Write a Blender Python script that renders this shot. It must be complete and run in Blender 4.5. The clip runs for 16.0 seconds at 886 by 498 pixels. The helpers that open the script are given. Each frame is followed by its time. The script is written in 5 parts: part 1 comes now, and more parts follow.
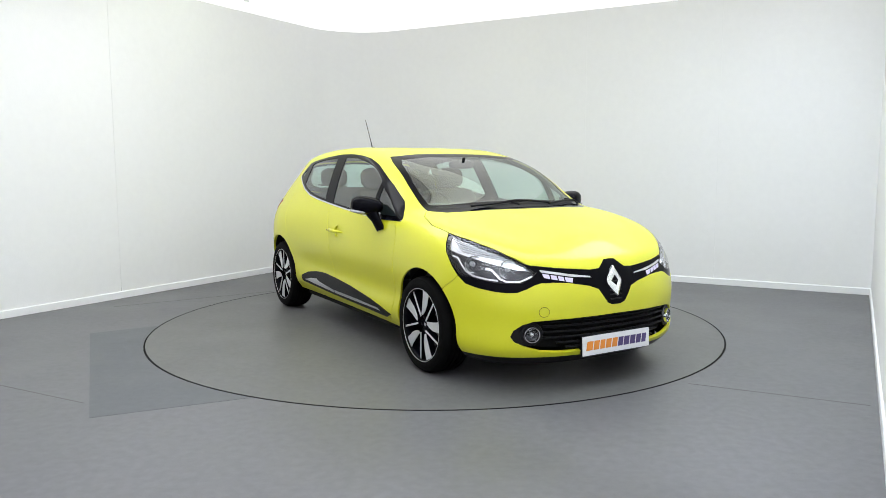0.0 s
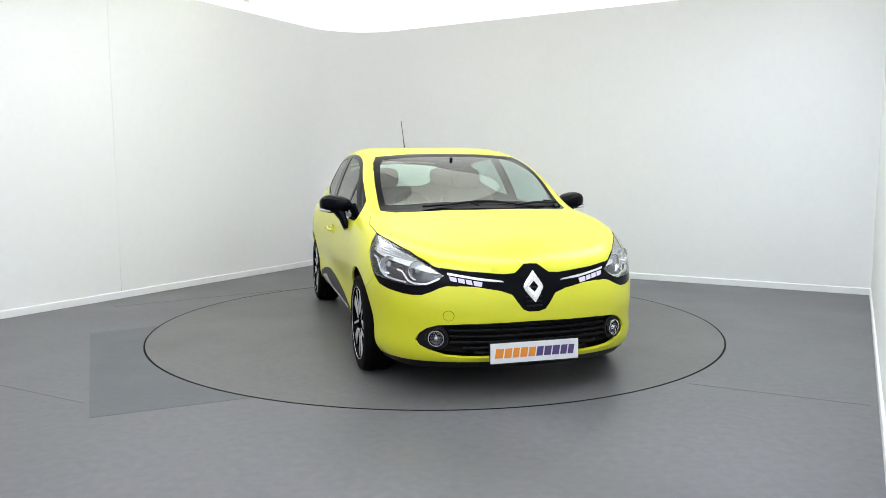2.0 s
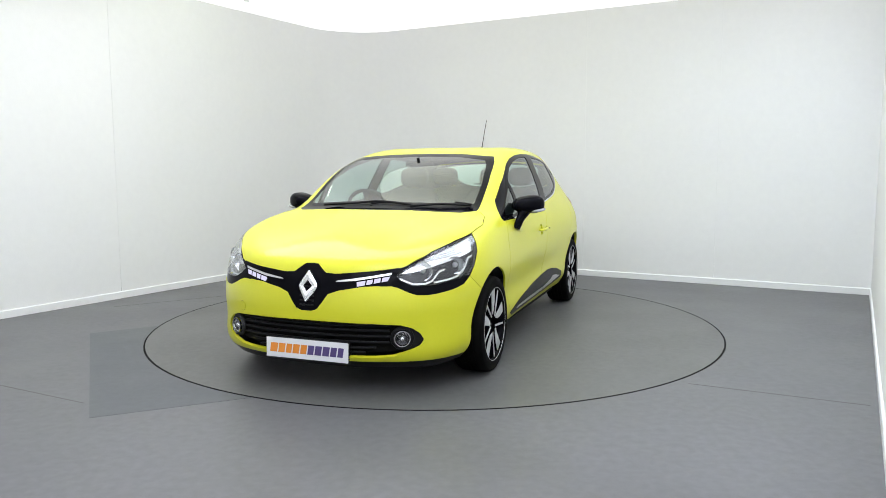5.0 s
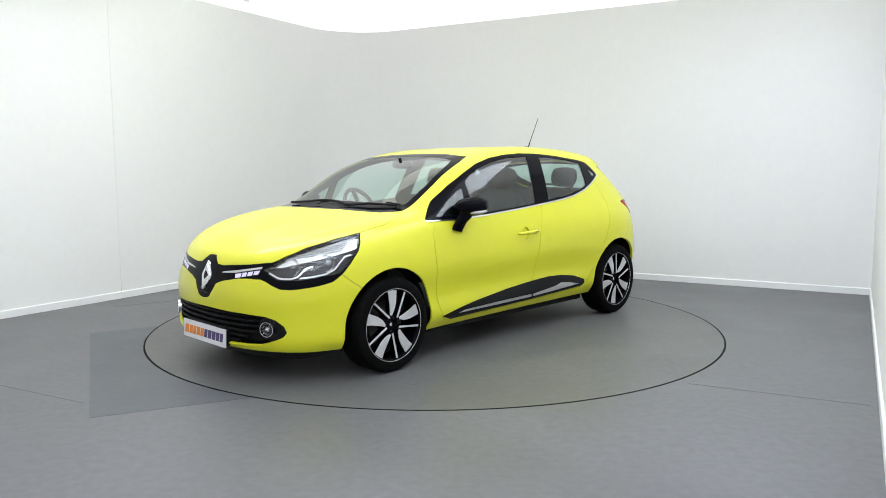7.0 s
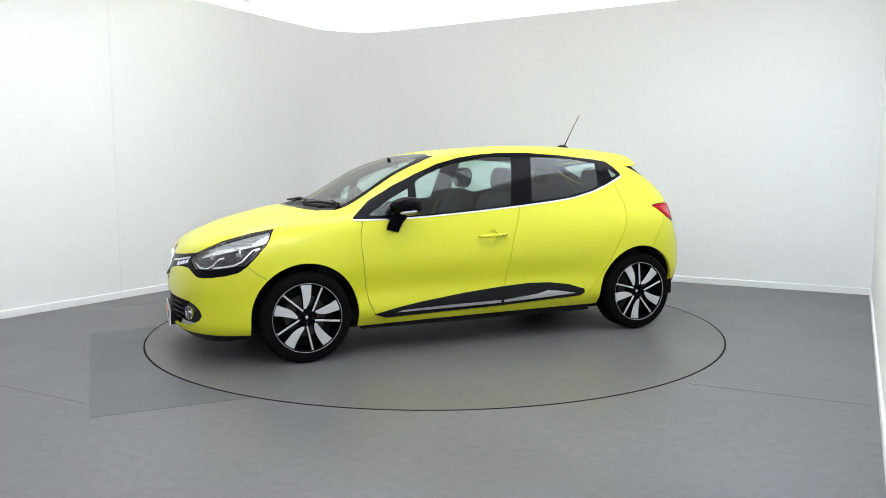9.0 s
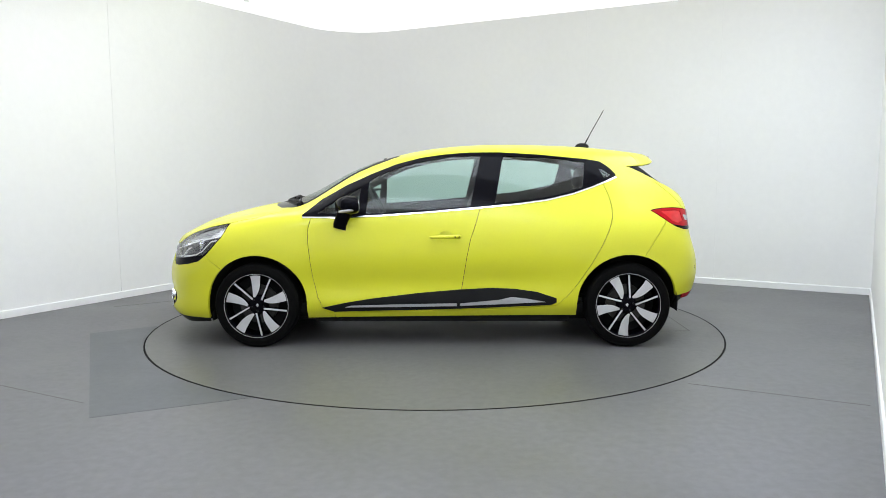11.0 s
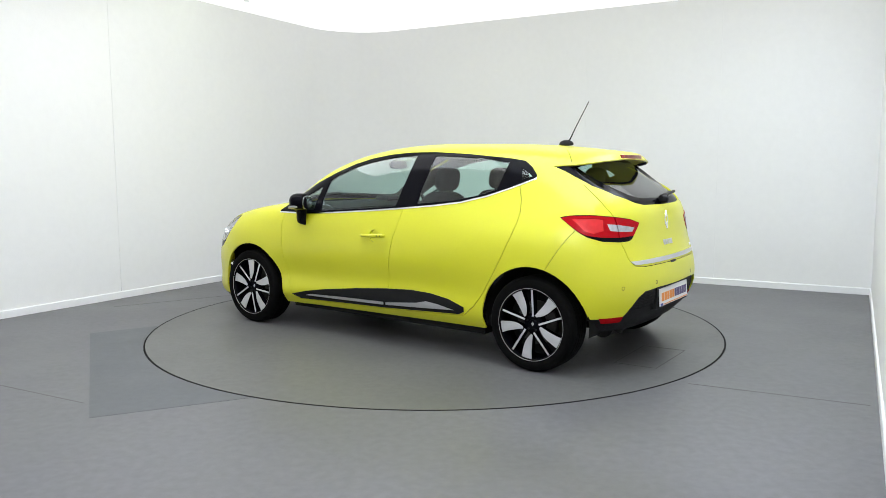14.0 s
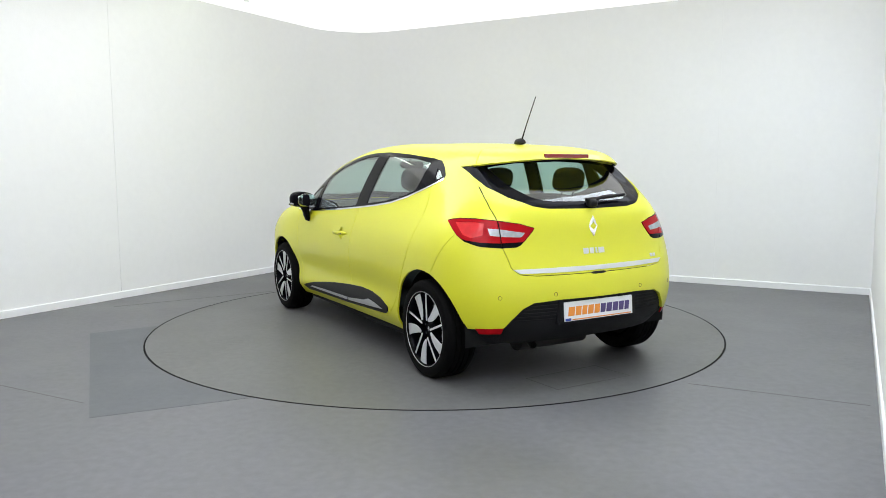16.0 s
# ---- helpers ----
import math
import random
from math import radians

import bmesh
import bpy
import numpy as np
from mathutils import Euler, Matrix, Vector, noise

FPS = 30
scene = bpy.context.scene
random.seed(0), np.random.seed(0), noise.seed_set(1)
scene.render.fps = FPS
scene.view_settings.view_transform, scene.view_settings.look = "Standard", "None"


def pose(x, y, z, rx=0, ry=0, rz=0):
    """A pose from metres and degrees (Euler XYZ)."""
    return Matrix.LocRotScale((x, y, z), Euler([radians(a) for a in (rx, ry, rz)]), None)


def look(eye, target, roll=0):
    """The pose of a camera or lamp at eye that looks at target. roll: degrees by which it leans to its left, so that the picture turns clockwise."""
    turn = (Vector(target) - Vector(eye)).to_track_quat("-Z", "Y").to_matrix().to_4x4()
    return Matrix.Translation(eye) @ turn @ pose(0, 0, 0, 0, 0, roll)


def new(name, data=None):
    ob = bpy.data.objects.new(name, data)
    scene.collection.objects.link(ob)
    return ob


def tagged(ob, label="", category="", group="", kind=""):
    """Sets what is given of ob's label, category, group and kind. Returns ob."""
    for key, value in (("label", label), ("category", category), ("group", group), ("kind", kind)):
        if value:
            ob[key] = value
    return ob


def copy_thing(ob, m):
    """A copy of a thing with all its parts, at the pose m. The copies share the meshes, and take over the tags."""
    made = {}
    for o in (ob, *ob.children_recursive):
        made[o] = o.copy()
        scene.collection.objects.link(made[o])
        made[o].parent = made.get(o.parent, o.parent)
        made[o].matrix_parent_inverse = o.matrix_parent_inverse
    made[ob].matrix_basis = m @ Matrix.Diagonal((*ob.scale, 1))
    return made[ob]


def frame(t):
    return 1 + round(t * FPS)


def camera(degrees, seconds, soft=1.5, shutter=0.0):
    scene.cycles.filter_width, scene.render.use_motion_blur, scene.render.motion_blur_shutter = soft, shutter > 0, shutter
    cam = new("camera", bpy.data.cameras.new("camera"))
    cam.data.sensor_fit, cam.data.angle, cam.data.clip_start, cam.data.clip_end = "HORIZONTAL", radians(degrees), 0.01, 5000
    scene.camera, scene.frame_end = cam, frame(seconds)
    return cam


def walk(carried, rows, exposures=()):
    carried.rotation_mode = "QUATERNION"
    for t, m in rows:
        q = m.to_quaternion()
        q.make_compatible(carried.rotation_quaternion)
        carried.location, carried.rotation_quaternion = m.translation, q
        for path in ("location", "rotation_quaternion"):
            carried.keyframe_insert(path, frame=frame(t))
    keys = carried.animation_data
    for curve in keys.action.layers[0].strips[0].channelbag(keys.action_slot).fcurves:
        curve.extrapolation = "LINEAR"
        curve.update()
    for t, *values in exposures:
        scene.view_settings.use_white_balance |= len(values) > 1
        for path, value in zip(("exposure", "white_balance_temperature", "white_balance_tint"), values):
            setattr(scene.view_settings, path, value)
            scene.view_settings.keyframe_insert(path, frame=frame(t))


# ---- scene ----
# camera: fixed on a bracket by the wall, looking down on the turntable
cam = camera(61.85, 16.0, soft=0.85)
EYE = (0.0, -5.971, 1.26)
AIM = (EYE[0] + 0.010145, EYE[1] + 0.993961, EYE[2] - 0.109261)
walk(cam, [(0.0, look(EYE, AIM, -0.15)), (16.0, look(EYE, AIM, -0.15))])

# ---- light ----
world = bpy.data.worlds.new("world")
scene.world = world
world.use_nodes = True
world.node_tree.nodes["Background"].inputs[0].default_value = (0.75, 0.85, 1.0, 1)
world.node_tree.nodes["Background"].inputs[1].default_value = 0.03
scene.view_settings.exposure = 0.31
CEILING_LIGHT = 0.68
FLUSH_LIGHT = 4.0
TUBE_LIGHT = 6.0

# plan of the studio (metres, turntable axis at the origin)
CEIL = 3.03
NEAR_L, CORNER, CORNER_R = Vector((-6.18, -3.92)), Vector((-1.205, 4.287)), Vector((4.291, 1.185))
DIR_L = (CORNER - NEAR_L).normalized()
DIR_R = (CORNER_R - CORNER).normalized()
DIR_C = Vector((-0.496, -0.868)).normalized()
NEAR_C = CORNER_R + DIR_C * 9.75
TABLE_R = 2.23


# ---- materials ----
def mat(name, colour, rough=0.5, metal=0.0, noise_scale=0.0, amount=0.0, bump=0.0, bump_scale=60.0,
        coat=0.0, spec=0.5, fine=0.0, rough_var=0.0, emit=None, strength=0.0):
    m = bpy.data.materials.new(name)
    m.use_nodes = True
    nt = m.node_tree
    b = nt.nodes["Principled BSDF"]
    b.inputs["Base Color"].default_value = (*colour, 1)
    b.inputs["Roughness"].default_value = rough
    b.inputs["Metallic"].default_value = metal
    b.inputs["Coat Weight"].default_value = coat
    b.inputs["Coat Roughness"].default_value = 0.05
    b.inputs["Specular IOR Level"].default_value = spec
    if emit:
        b.inputs["Emission Color"].default_value = (*emit, 1)
        b.inputs["Emission Strength"].default_value = strength
    co = nt.nodes.new("ShaderNodeTexCoord")
    if amount or rough_var or fine:
        n1 = nt.nodes.new("ShaderNodeTexNoise")
        n1.inputs["Scale"].default_value, n1.inputs["Detail"].default_value = noise_scale, 5
        n2 = nt.nodes.new("ShaderNodeTexNoise")
        n2.inputs["Scale"].default_value, n2.inputs["Detail"].default_value = noise_scale * 23, 3
        for n in (n1, n2):
            nt.links.new(co.outputs["Object"], n.inputs["Vector"])
        last = None
        for n, k in ((n1, amount), (n2, fine)):
            ramp = nt.nodes.new("ShaderNodeMapRange")
            ramp.inputs["From Min"].default_value, ramp.inputs["From Max"].default_value = 0.3, 0.7
            ramp.inputs["To Min"].default_value, ramp.inputs["To Max"].default_value = 1 - k, 1 + k
            nt.links.new(n.outputs["Fac"], ramp.inputs["Value"])
            mul = nt.nodes.new("ShaderNodeVectorMath")
            mul.operation = "SCALE"
            if last is None:
                mul.inputs[0].default_value = colour
            else:
                nt.links.new(last, mul.inputs[0])
            nt.links.new(ramp.outputs["Result"], mul.inputs["Scale"])
            last = mul.outputs["Vector"]
        nt.links.new(last, b.inputs["Base Color"])
        if rough_var:
            rr = nt.nodes.new("ShaderNodeMapRange")
            rr.inputs["From Min"].default_value, rr.inputs["From Max"].default_value = 0.3, 0.7
            rr.inputs["To Min"].default_value, rr.inputs["To Max"].default_value = rough - rough_var, rough + rough_var
            nt.links.new(n1.outputs["Fac"], rr.inputs["Value"])
            nt.links.new(rr.outputs["Result"], b.inputs["Roughness"])
    if bump:
        nb = nt.nodes.new("ShaderNodeTexNoise")
        nb.inputs["Scale"].default_value, nb.inputs["Detail"].default_value = bump_scale, 4
        nt.links.new(co.outputs["Object"], nb.inputs["Vector"])
        bp = nt.nodes.new("ShaderNodeBump")
        bp.inputs["Strength"].default_value, bp.inputs["Distance"].default_value = bump, 0.004
        nt.links.new(nb.outputs["Fac"], bp.inputs["Height"])
        nt.links.new(bp.outputs["Normal"], b.inputs["Normal"])
    return m


def floor_material(name, colour, speck, flow):
    """Flecked sheet vinyl: fine chips, broad scuffs, slight gloss."""
    m = mat(name, colour, 0.42, 0, 0.9, flow, 0.12, 140, rough_var=0.08, fine=speck, spec=0.45)
    return m


WALL = mat("painted_wall", (0.82, 0.825, 0.82), 0.62, 0, 0.7, 0.015, 0.15, 90, fine=0.01)
# even glow over the whole ceiling, taken as backlighting to lift the room
CEILING = mat("glowing_ceiling", (0.60, 0.60, 0.595), 0.8, 0, 1.1, 0.015, 0.1, 160, fine=0.01, emit=(0.985, 0.985, 1.0), strength=CEILING_LIGHT)
TRIM = mat("gloss_trim_paint", (0.83, 0.84, 0.85), 0.35, 0, 2.0, 0.02, 0.05, 60)
FLOOR = floor_material("vinyl_floor", (0.117, 0.116, 0.124), 0.10, 0.13)
TABLE = floor_material("turntable_vinyl", (0.108, 0.107, 0.107), 0.10, 0.11)
PATCH = floor_material("repair_vinyl", (0.078, 0.083, 0.094), 0.09, 0.13)
GAP = mat("gap_black", (0.006, 0.006, 0.006), 0.8, spec=0.1)
SEAMLINE = mat("weld_seam", (0.085, 0.082, 0.08), 0.6)
FLUSH_GLOW = mat("ceiling_panel_glow", (0.9, 0.9, 0.9), 0.5, emit=(0.95, 0.97, 1.0), strength=FLUSH_LIGHT)
TUBE_GLOW = mat("tube_glow", (0.9, 0.9, 0.9), 0.5, emit=(0.93, 1.0, 0.90), strength=TUBE_LIGHT)
COOL_GLOW = mat("cool_panel_glow", (0.9, 0.9, 0.9), 0.5, emit=(0.83, 0.90, 1.0), strength=FLUSH_LIGHT)
DIM_GLOW = mat("dim_panel_glow", (0.9, 0.9, 0.9), 0.5, emit=(0.95, 1.0, 0.95), strength=FLUSH_LIGHT * 0.32)
LAMP_METAL = mat("lamp_white_metal", (0.75, 0.75, 0.75), 0.4)


# ---- mesh tools ----
def part(name, bm, material, parent=None, label="", smooth=False):
    """Links a bmesh as one mesh object, under a thing or a part."""
    me = bpy.data.meshes.new(name)
    bm.to_mesh(me)
    bm.free()
    for m in (material if isinstance(material, (list, tuple)) else [material]):
        me.materials.append(m)
    if smooth:
        me.polygons.foreach_set("use_smooth", [True] * len(me.polygons))
    ob = new(name, me)
    if parent is not None:
        ob.parent = parent
    if label:
        ob["label"] = label
    return ob


def prism(points, z0, z1):
    """A closed upright prism over a plan polygon."""
    bm = bmesh.new()
    low = [bm.verts.new((p[0], p[1], z0)) for p in points]
    top = [bm.verts.new((p[0], p[1], z1)) for p in points]
    n = len(points)
    bm.faces.new(low[::-1])
    bm.faces.new(top)
    for i in range(n):
        bm.faces.new((low[i], low[(i + 1) % n], top[(i + 1) % n], top[i]))
    bmesh.ops.recalc_face_normals(bm, faces=bm.faces)
    return bm


def box(bm, x0, x1, y0, y1, z0, z1, bevel=0.0, m=None):
    r = bmesh.ops.create_cube(bm, size=1.0)
    for v in r["verts"]:
        v.co = Vector(((x0 + x1) / 2 + v.co.x * (x1 - x0), (y0 + y1) / 2 + v.co.y * (y1 - y0),
                       (z0 + z1) / 2 + v.co.z * (z1 - z0)))
    if bevel:
        es = list({e for v in r["verts"] for e in v.link_edges})
        r2 = bmesh.ops.bevel(bm, geom=es, offset=bevel, segments=2, affect="EDGES", profile=0.6)
        vs = list({v for f in r2["faces"] for v in f.verts})
    else:
        vs = r["verts"]
    if m is not None:
        allv = set(vs)
        stack = list(vs)
        while stack:
            v = stack.pop()
            for e in v.link_edges:
                o = e.other_vert(v)
                if o not in allv:
                    allv.add(o)
                    stack.append(o)
        for v in allv:
            v.co = m @ v.co
    return bm


def offset_line(line, d):
    """The same open plan line, moved d to its left, mitred."""
    out = []
    for i, p in enumerate(line):
        ns = []
        if i > 0:
            t = (p - line[i - 1]).normalized()
            ns.append(Vector((-t.y, t.x)))
        if i < len(line) - 1:
            t = (line[i + 1] - p).normalized()
            ns.append(Vector((-t.y, t.x)))
        n = sum(ns, Vector((0, 0))).normalized()
        out.append(p + n * d / max(0.3, n.dot(ns[0])))
    return out


# ---- studio shell ----
FILLET = 0.75
turn = []
centre = CORNER - DIR_L * FILLET + DIR_R * FILLET
for i in range(17):
    a = math.pi / 2 * i / 16
    turn.append(centre - DIR_R * FILLET * math.cos(a) + DIR_L * FILLET * math.sin(a))
LINE_BACK = [NEAR_L] + turn + [CORNER_R]


def wall_from(name, line, label):
    bm = prism([*line, *offset_line(line, 0.15)[::-1]], 0.0, CEIL + 0.1)
    ob = part(name, bm, WALL)
    for p in ob.data.polygons:
        p.use_smooth = True
    ob.data.set_sharp_from_angle(angle=radians(30))
    return tagged(ob, label, "wall", kind="structure")


wall_from("wall_back", LINE_BACK, "white painted studio wall with a rounded corner")
wall_from("wall_side", [CORNER_R, NEAR_C], "white painted studio wall beside the camera")
wall_from("wall_near", [NEAR_C, NEAR_L], "white painted studio wall behind the camera")


def skirting(name, line):
    bm = bmesh.new()
    prof = [(0.0, 0.0), (0.014, 0.0), (0.014, 0.060), (0.010, 0.066), (0.0, 0.068)]
    rings = []
    for d, z in prof:
        rings.append([bm.verts.new((p.x, p.y, z)) for p in offset_line(line, -d)])
    for a, b in zip(rings, rings[1:]):
        for i in range(len(line) - 1):
            bm.faces.new((a[i], a[i + 1], b[i + 1], b[i]))
    bmesh.ops.recalc_face_normals(bm, faces=bm.faces)
    return tagged(part(name, bm, TRIM), "white gloss painted skirting board", "baseboard", kind="structure")


skirting("baseboard_back", LINE_BACK)
skirting("baseboard_side", [CORNER_R, NEAR_C])

WALL_JOINT = mat("wall_joint", (0.80, 0.805, 0.80), 0.6, 0, 3.0, 0.03)
for k, (x, y, d) in enumerate(((-3.07, 1.207, DIR_L), (1.729, 2.629, DIR_R), (3.001, 1.911, DIR_R))):
    n = Vector((d.y, -d.x))
    p = Vector((x, y))
    e = d * 0.0025
    bm = prism([p - e - n * .01, p + e - n * .01, p + e + n * .0012, p - e + n * .0012], 0.068, CEIL)
    tagged(part("wall_joint_%d" % (k + 1), bm, WALL_JOINT), "faint upright joint between painted wall boards", "wall joint", kind="structure")

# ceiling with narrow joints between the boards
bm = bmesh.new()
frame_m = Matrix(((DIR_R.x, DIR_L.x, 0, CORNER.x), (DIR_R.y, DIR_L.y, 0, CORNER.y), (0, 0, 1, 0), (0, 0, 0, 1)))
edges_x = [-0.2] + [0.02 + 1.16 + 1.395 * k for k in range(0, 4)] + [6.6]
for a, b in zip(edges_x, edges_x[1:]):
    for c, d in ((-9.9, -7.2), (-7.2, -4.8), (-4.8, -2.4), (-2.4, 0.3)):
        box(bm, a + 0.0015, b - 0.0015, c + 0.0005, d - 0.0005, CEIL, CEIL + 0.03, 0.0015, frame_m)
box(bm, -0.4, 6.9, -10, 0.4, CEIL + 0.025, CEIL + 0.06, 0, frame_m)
tagged(part("ceiling", bm, CEILING), "white ceiling panels, taken as backlit, with fine joints", "ceiling", kind="structure")

# floor, with a round hole for the turntable
bm = bmesh.new()
ring, far = [], []
N = 192
for i in range(N):
    a = 2 * math.pi * i / N
    ring.append(bm.verts.new((TABLE_R * math.cos(a), TABLE_R * math.sin(a), 0)))
    far.append(bm.verts.new((13 * math.cos(a), 13 * math.sin(a), 0)))
low = [bm.verts.new((v.co.x, v.co.y, -0.08)) for v in ring]
for i in range(N):
    j = (i + 1) % N
    bm.faces.new((ring[i], ring[j], far[j], far[i]))
    bm.faces.new((ring[i], low[i], low[j], ring[j]))
bmesh.ops.recalc_face_normals(bm, faces=bm.faces)
tagged(part("floor", bm, FLOOR), "grey flecked vinyl studio floor", "floor", kind="structure")

bm = bmesh.new()
bmesh.ops.create_circle(bm, cap_ends=True, segments=96, radius=2.4, matrix=Matrix.Translation((0, 0, -0.079)))
tagged(part("turntable_pit", bm, GAP), "dark gap below the turntable's edge", "floor", kind="structure")


def strip(name, a, b, w, material, label, z=0.0008):
    a, b = Vector(a), Vector(b)
    t = (b - a).normalized()
    n = Vector((-t.y, t.x)) * w / 2
    bm = prism([a + n, b + n, b - n, a - n], 0.0, z)
    return tagged(part(name, bm, material), label, "floor seam", kind="structure")


strip("floor_seam", (-3.6, -1.17), (-1.9, -2.07), 0.006, SEAMLINE, "thin welded joint in the vinyl floor")
strip("floor_seam_2", (1.477, -1.768), (2.302, -2.187), 0.006, SEAMLINE, "thin welded joint in the vinyl floor")
strip("floor_seam_3", (-2.95, 0.75), (-1.6, 1.62), 0.005, SEAMLINE, "thin welded joint in the vinyl floor")
# darker repair sheet that runs up to the turntable
pa, pb, pc, pd = Vector((-2.66, -0.36)), Vector((-1.763, -2.31)), Vector((-1.02, -1.99)), Vector((-2.225, -0.10))
pts = [pa, pb, pc]
a0, a1 = math.atan2(pc.y, pc.x), math.atan2(pd.y, pd.x)
for i in range(25):
    a = a0 + (a1 - a0) * i / 24
    pts.append(Vector((math.cos(a), math.sin(a))) * (TABLE_R + 0.004))
tagged(part("floor_patch", prism(pts[::-1], 0.0, 0.0012), PATCH), "darker grey vinyl repair sheet laid by the turntable", "floor", kind="structure")

# ---- turntable ----
table = new("turntable")
tagged(table, "grey vinyl covered round vehicle turntable flush with the floor", "turntable")
bm = bmesh.new()
top = bmesh.ops.create_circle(bm, cap_ends=True, segments=192, radius=TABLE_R - 0.011)["verts"]
r = bmesh.ops.extrude_face_region(bm, geom=list(bm.faces))
for v in r["geom"]:
    if isinstance(v, bmesh.types.BMVert):
        v.co.z -= 0.05
bmesh.ops.recalc_face_normals(bm, faces=bm.faces)
part("disc", bm, TABLE, table)

# black ring laid into the joint round the disc, to draw its shaded gap
bm = bmesh.new()
rings = [[bm.verts.new((r * math.cos(2 * math.pi * i / 192), r * math.sin(2 * math.pi * i / 192), z)) for i in range(192)] for r, z in ((TABLE_R - .0135, .0012), (TABLE_R - .002, .0012), (TABLE_R - .002, -.03))]
for a, b in zip(rings, rings[1:]):
    for i in range(192):
        bm.faces.new((a[i], a[(i + 1) % 192], b[(i + 1) % 192], b[i]))
bmesh.ops.recalc_face_normals(bm, faces=bm.faces)
part("edge_seal", bm, GAP, table, "black ring drawn in for the dark gap round the disc")

# lifting hatch in the disc: a thin cut line
bm = bmesh.new()
back = pose(0, 0, 0, 0, 0, 198.97)
hatch = [back @ Vector((x, y, 0)) for x, y in ((1.662, -.350), (1.939, -.415), (1.760, -.946), (1.498, -.875))]
for p, q in zip(hatch, hatch[1:] + hatch[:1]):
    t = (q - p).normalized()
    n = Vector((-t.y, t.x, 0)) * 0.003
    vs = [bm.verts.new(v + Vector((0, 0, z))) for z in (0.0002, 0.0010) for v in (p + n, q + n, q - n, p - n)]
    bm.faces.new(vs[4:])
    for i in range(4):
        bm.faces.new((vs[i], vs[(i + 1) % 4], vs[4 + (i + 1) % 4], vs[4 + i]))
part("hatch_joint", bm, SEAMLINE, table, "thin joint round a floor hatch")

# ---- car body: lines of the shape, from the nose round the side to the tail ----
# stations 0 (nose, middle) to 18 (tail, middle); car axes: x forward, y to its left, origin on the ground between the axles
PLAN_X = (2.120, 2.095, 2.010, 1.885, 1.70, 1.45, 1.20, 0.95, 0.60, 0.20, -0.25, -0.70, -1.10, -1.35, -1.58, -1.755, -1.860, -1.900, -1.910)
PLAN_Y = (0.0, 0.30, 0.55, 0.710, 0.812, 0.858, 0.858, 0.848, 0.842, 0.842, 0.846, 0.852, 0.862, 0.862, 0.828, 0.730, 0.540, 0.28, 0.0)
STN = tuple(range(19))


def knots(pairs):
    """A value for every station, straight between the given ones."""
    return np.interp(STN, [p[0] for p in pairs], [p[1] for p in pairs])


# (height, inset from the widest line) of the levels below the shoulder
LEVELS = (
    (knots([(0, .150), (3, .150), (4, .170), (6, .195), (12, .225), (14, .262), (16, .245), (18, .235)]), knots([(0, .085), (3, .070), (4, .065), (6, .075), (12, .075), (14, .11), (18, .13)])),
    (knots([(0, .218), (3, .225), (6, .275), (12, .300), (14, .345), (18, .330)]), knots([(0, .004), (3, .008), (4, .014), (6, .030), (7, .022), (11, .022), (12, .030), (14, .040), (18, .035)])),
    (knots([(0, .36), (3, .37), (6, .43), (12, .455), (14, .46), (18, .43)]), knots([(0, .004), (3, .006), (6, .012), (7, .034), (11, .034), (12, .008), (14, .006), (18, .004)])),
    (knots([(0, .50), (3, .51), (5, .58), (7, .60), (11, .62), (13, .63), (15, .58), (18, .555)]), knots([(0, 0), (18, 0)])),
    (knots([(0, .625), (2, .635), (3, .675), (4, .735), (5, .775), (7, .785), (11, .82), (14, .83), (16, .80), (18, .79)]),
     knots([(0, .025), (2, .035), (3, .030), (4, .022), (6, .012), (11, .010), (13, .012), (14, .022), (15, .045), (16, .062), (18, .068)])),
)
SHOULDER = tuple(zip(
    (2.045, 2.020, 1.925, 1.775, 1.600, 1.40, 1.20, 0.95, 0.60, 0.20, -0.25, -0.70, -1.10, -1.35, -1.555, -1.69, -1.770, -1.803, -1.812),
    (0.0, 0.300, 0.505, 0.637, 0.722, 0.765, 0.788, 0.804, 0.810, 0.804, 0.796, 0.781, 0.754, 0.732, 0.697, 0.612, 0.466, 0.250, 0.0),
    (0.728, 0.735, 0.763, 0.818, 0.868, 0.903, 0.922, 0.928, 0.940, 0.952, 0.975, 1.010, 1.030, 1.032, 1.028, 1.020, 1.018, 1.018, 1.018)))
CANT = tuple(zip(
    (1.920, 1.905, 1.800, 1.675, 1.52, 1.36, 1.17, 0.975, 0.60, 0.20, -0.25, -0.70, -1.10, -1.30, -1.425, -1.500, -1.545, -1.562, -1.567),
    (0.0, 0.180, 0.365, 0.485, 0.565, 0.605, 0.645, 0.705, 0.660, 0.606, 0.596, 0.582, 0.552, 0.524, 0.480, 0.400, 0.285, 0.145, 0.0),
    (0.818, 0.819, 0.836, 0.868, 0.904, 0.938, 0.968, 0.985, 1.215, 1.345, 1.392, 1.388, 1.368, 1.350, 1.340, 1.338, 1.342, 1.346, 1.348)))
RIDGE = tuple(zip(
    (1.780, 1.765, 1.710, 1.625, 1.51, 1.38, 1.225, 1.080, 0.72, 0.33, -0.20, -0.70, -1.05, -1.20, -1.28, -1.325, -1.352, -1.366, -1.37),
    (0.0,) * 19,
    (0.878, 0.883, 0.899, 0.921, 0.950, 0.978, 1.003, 1.046, 1.228, 1.354, 1.424, 1.430, 1.416, 1.402, 1.394, 1.389, 1.386, 1.384, 1.383)))


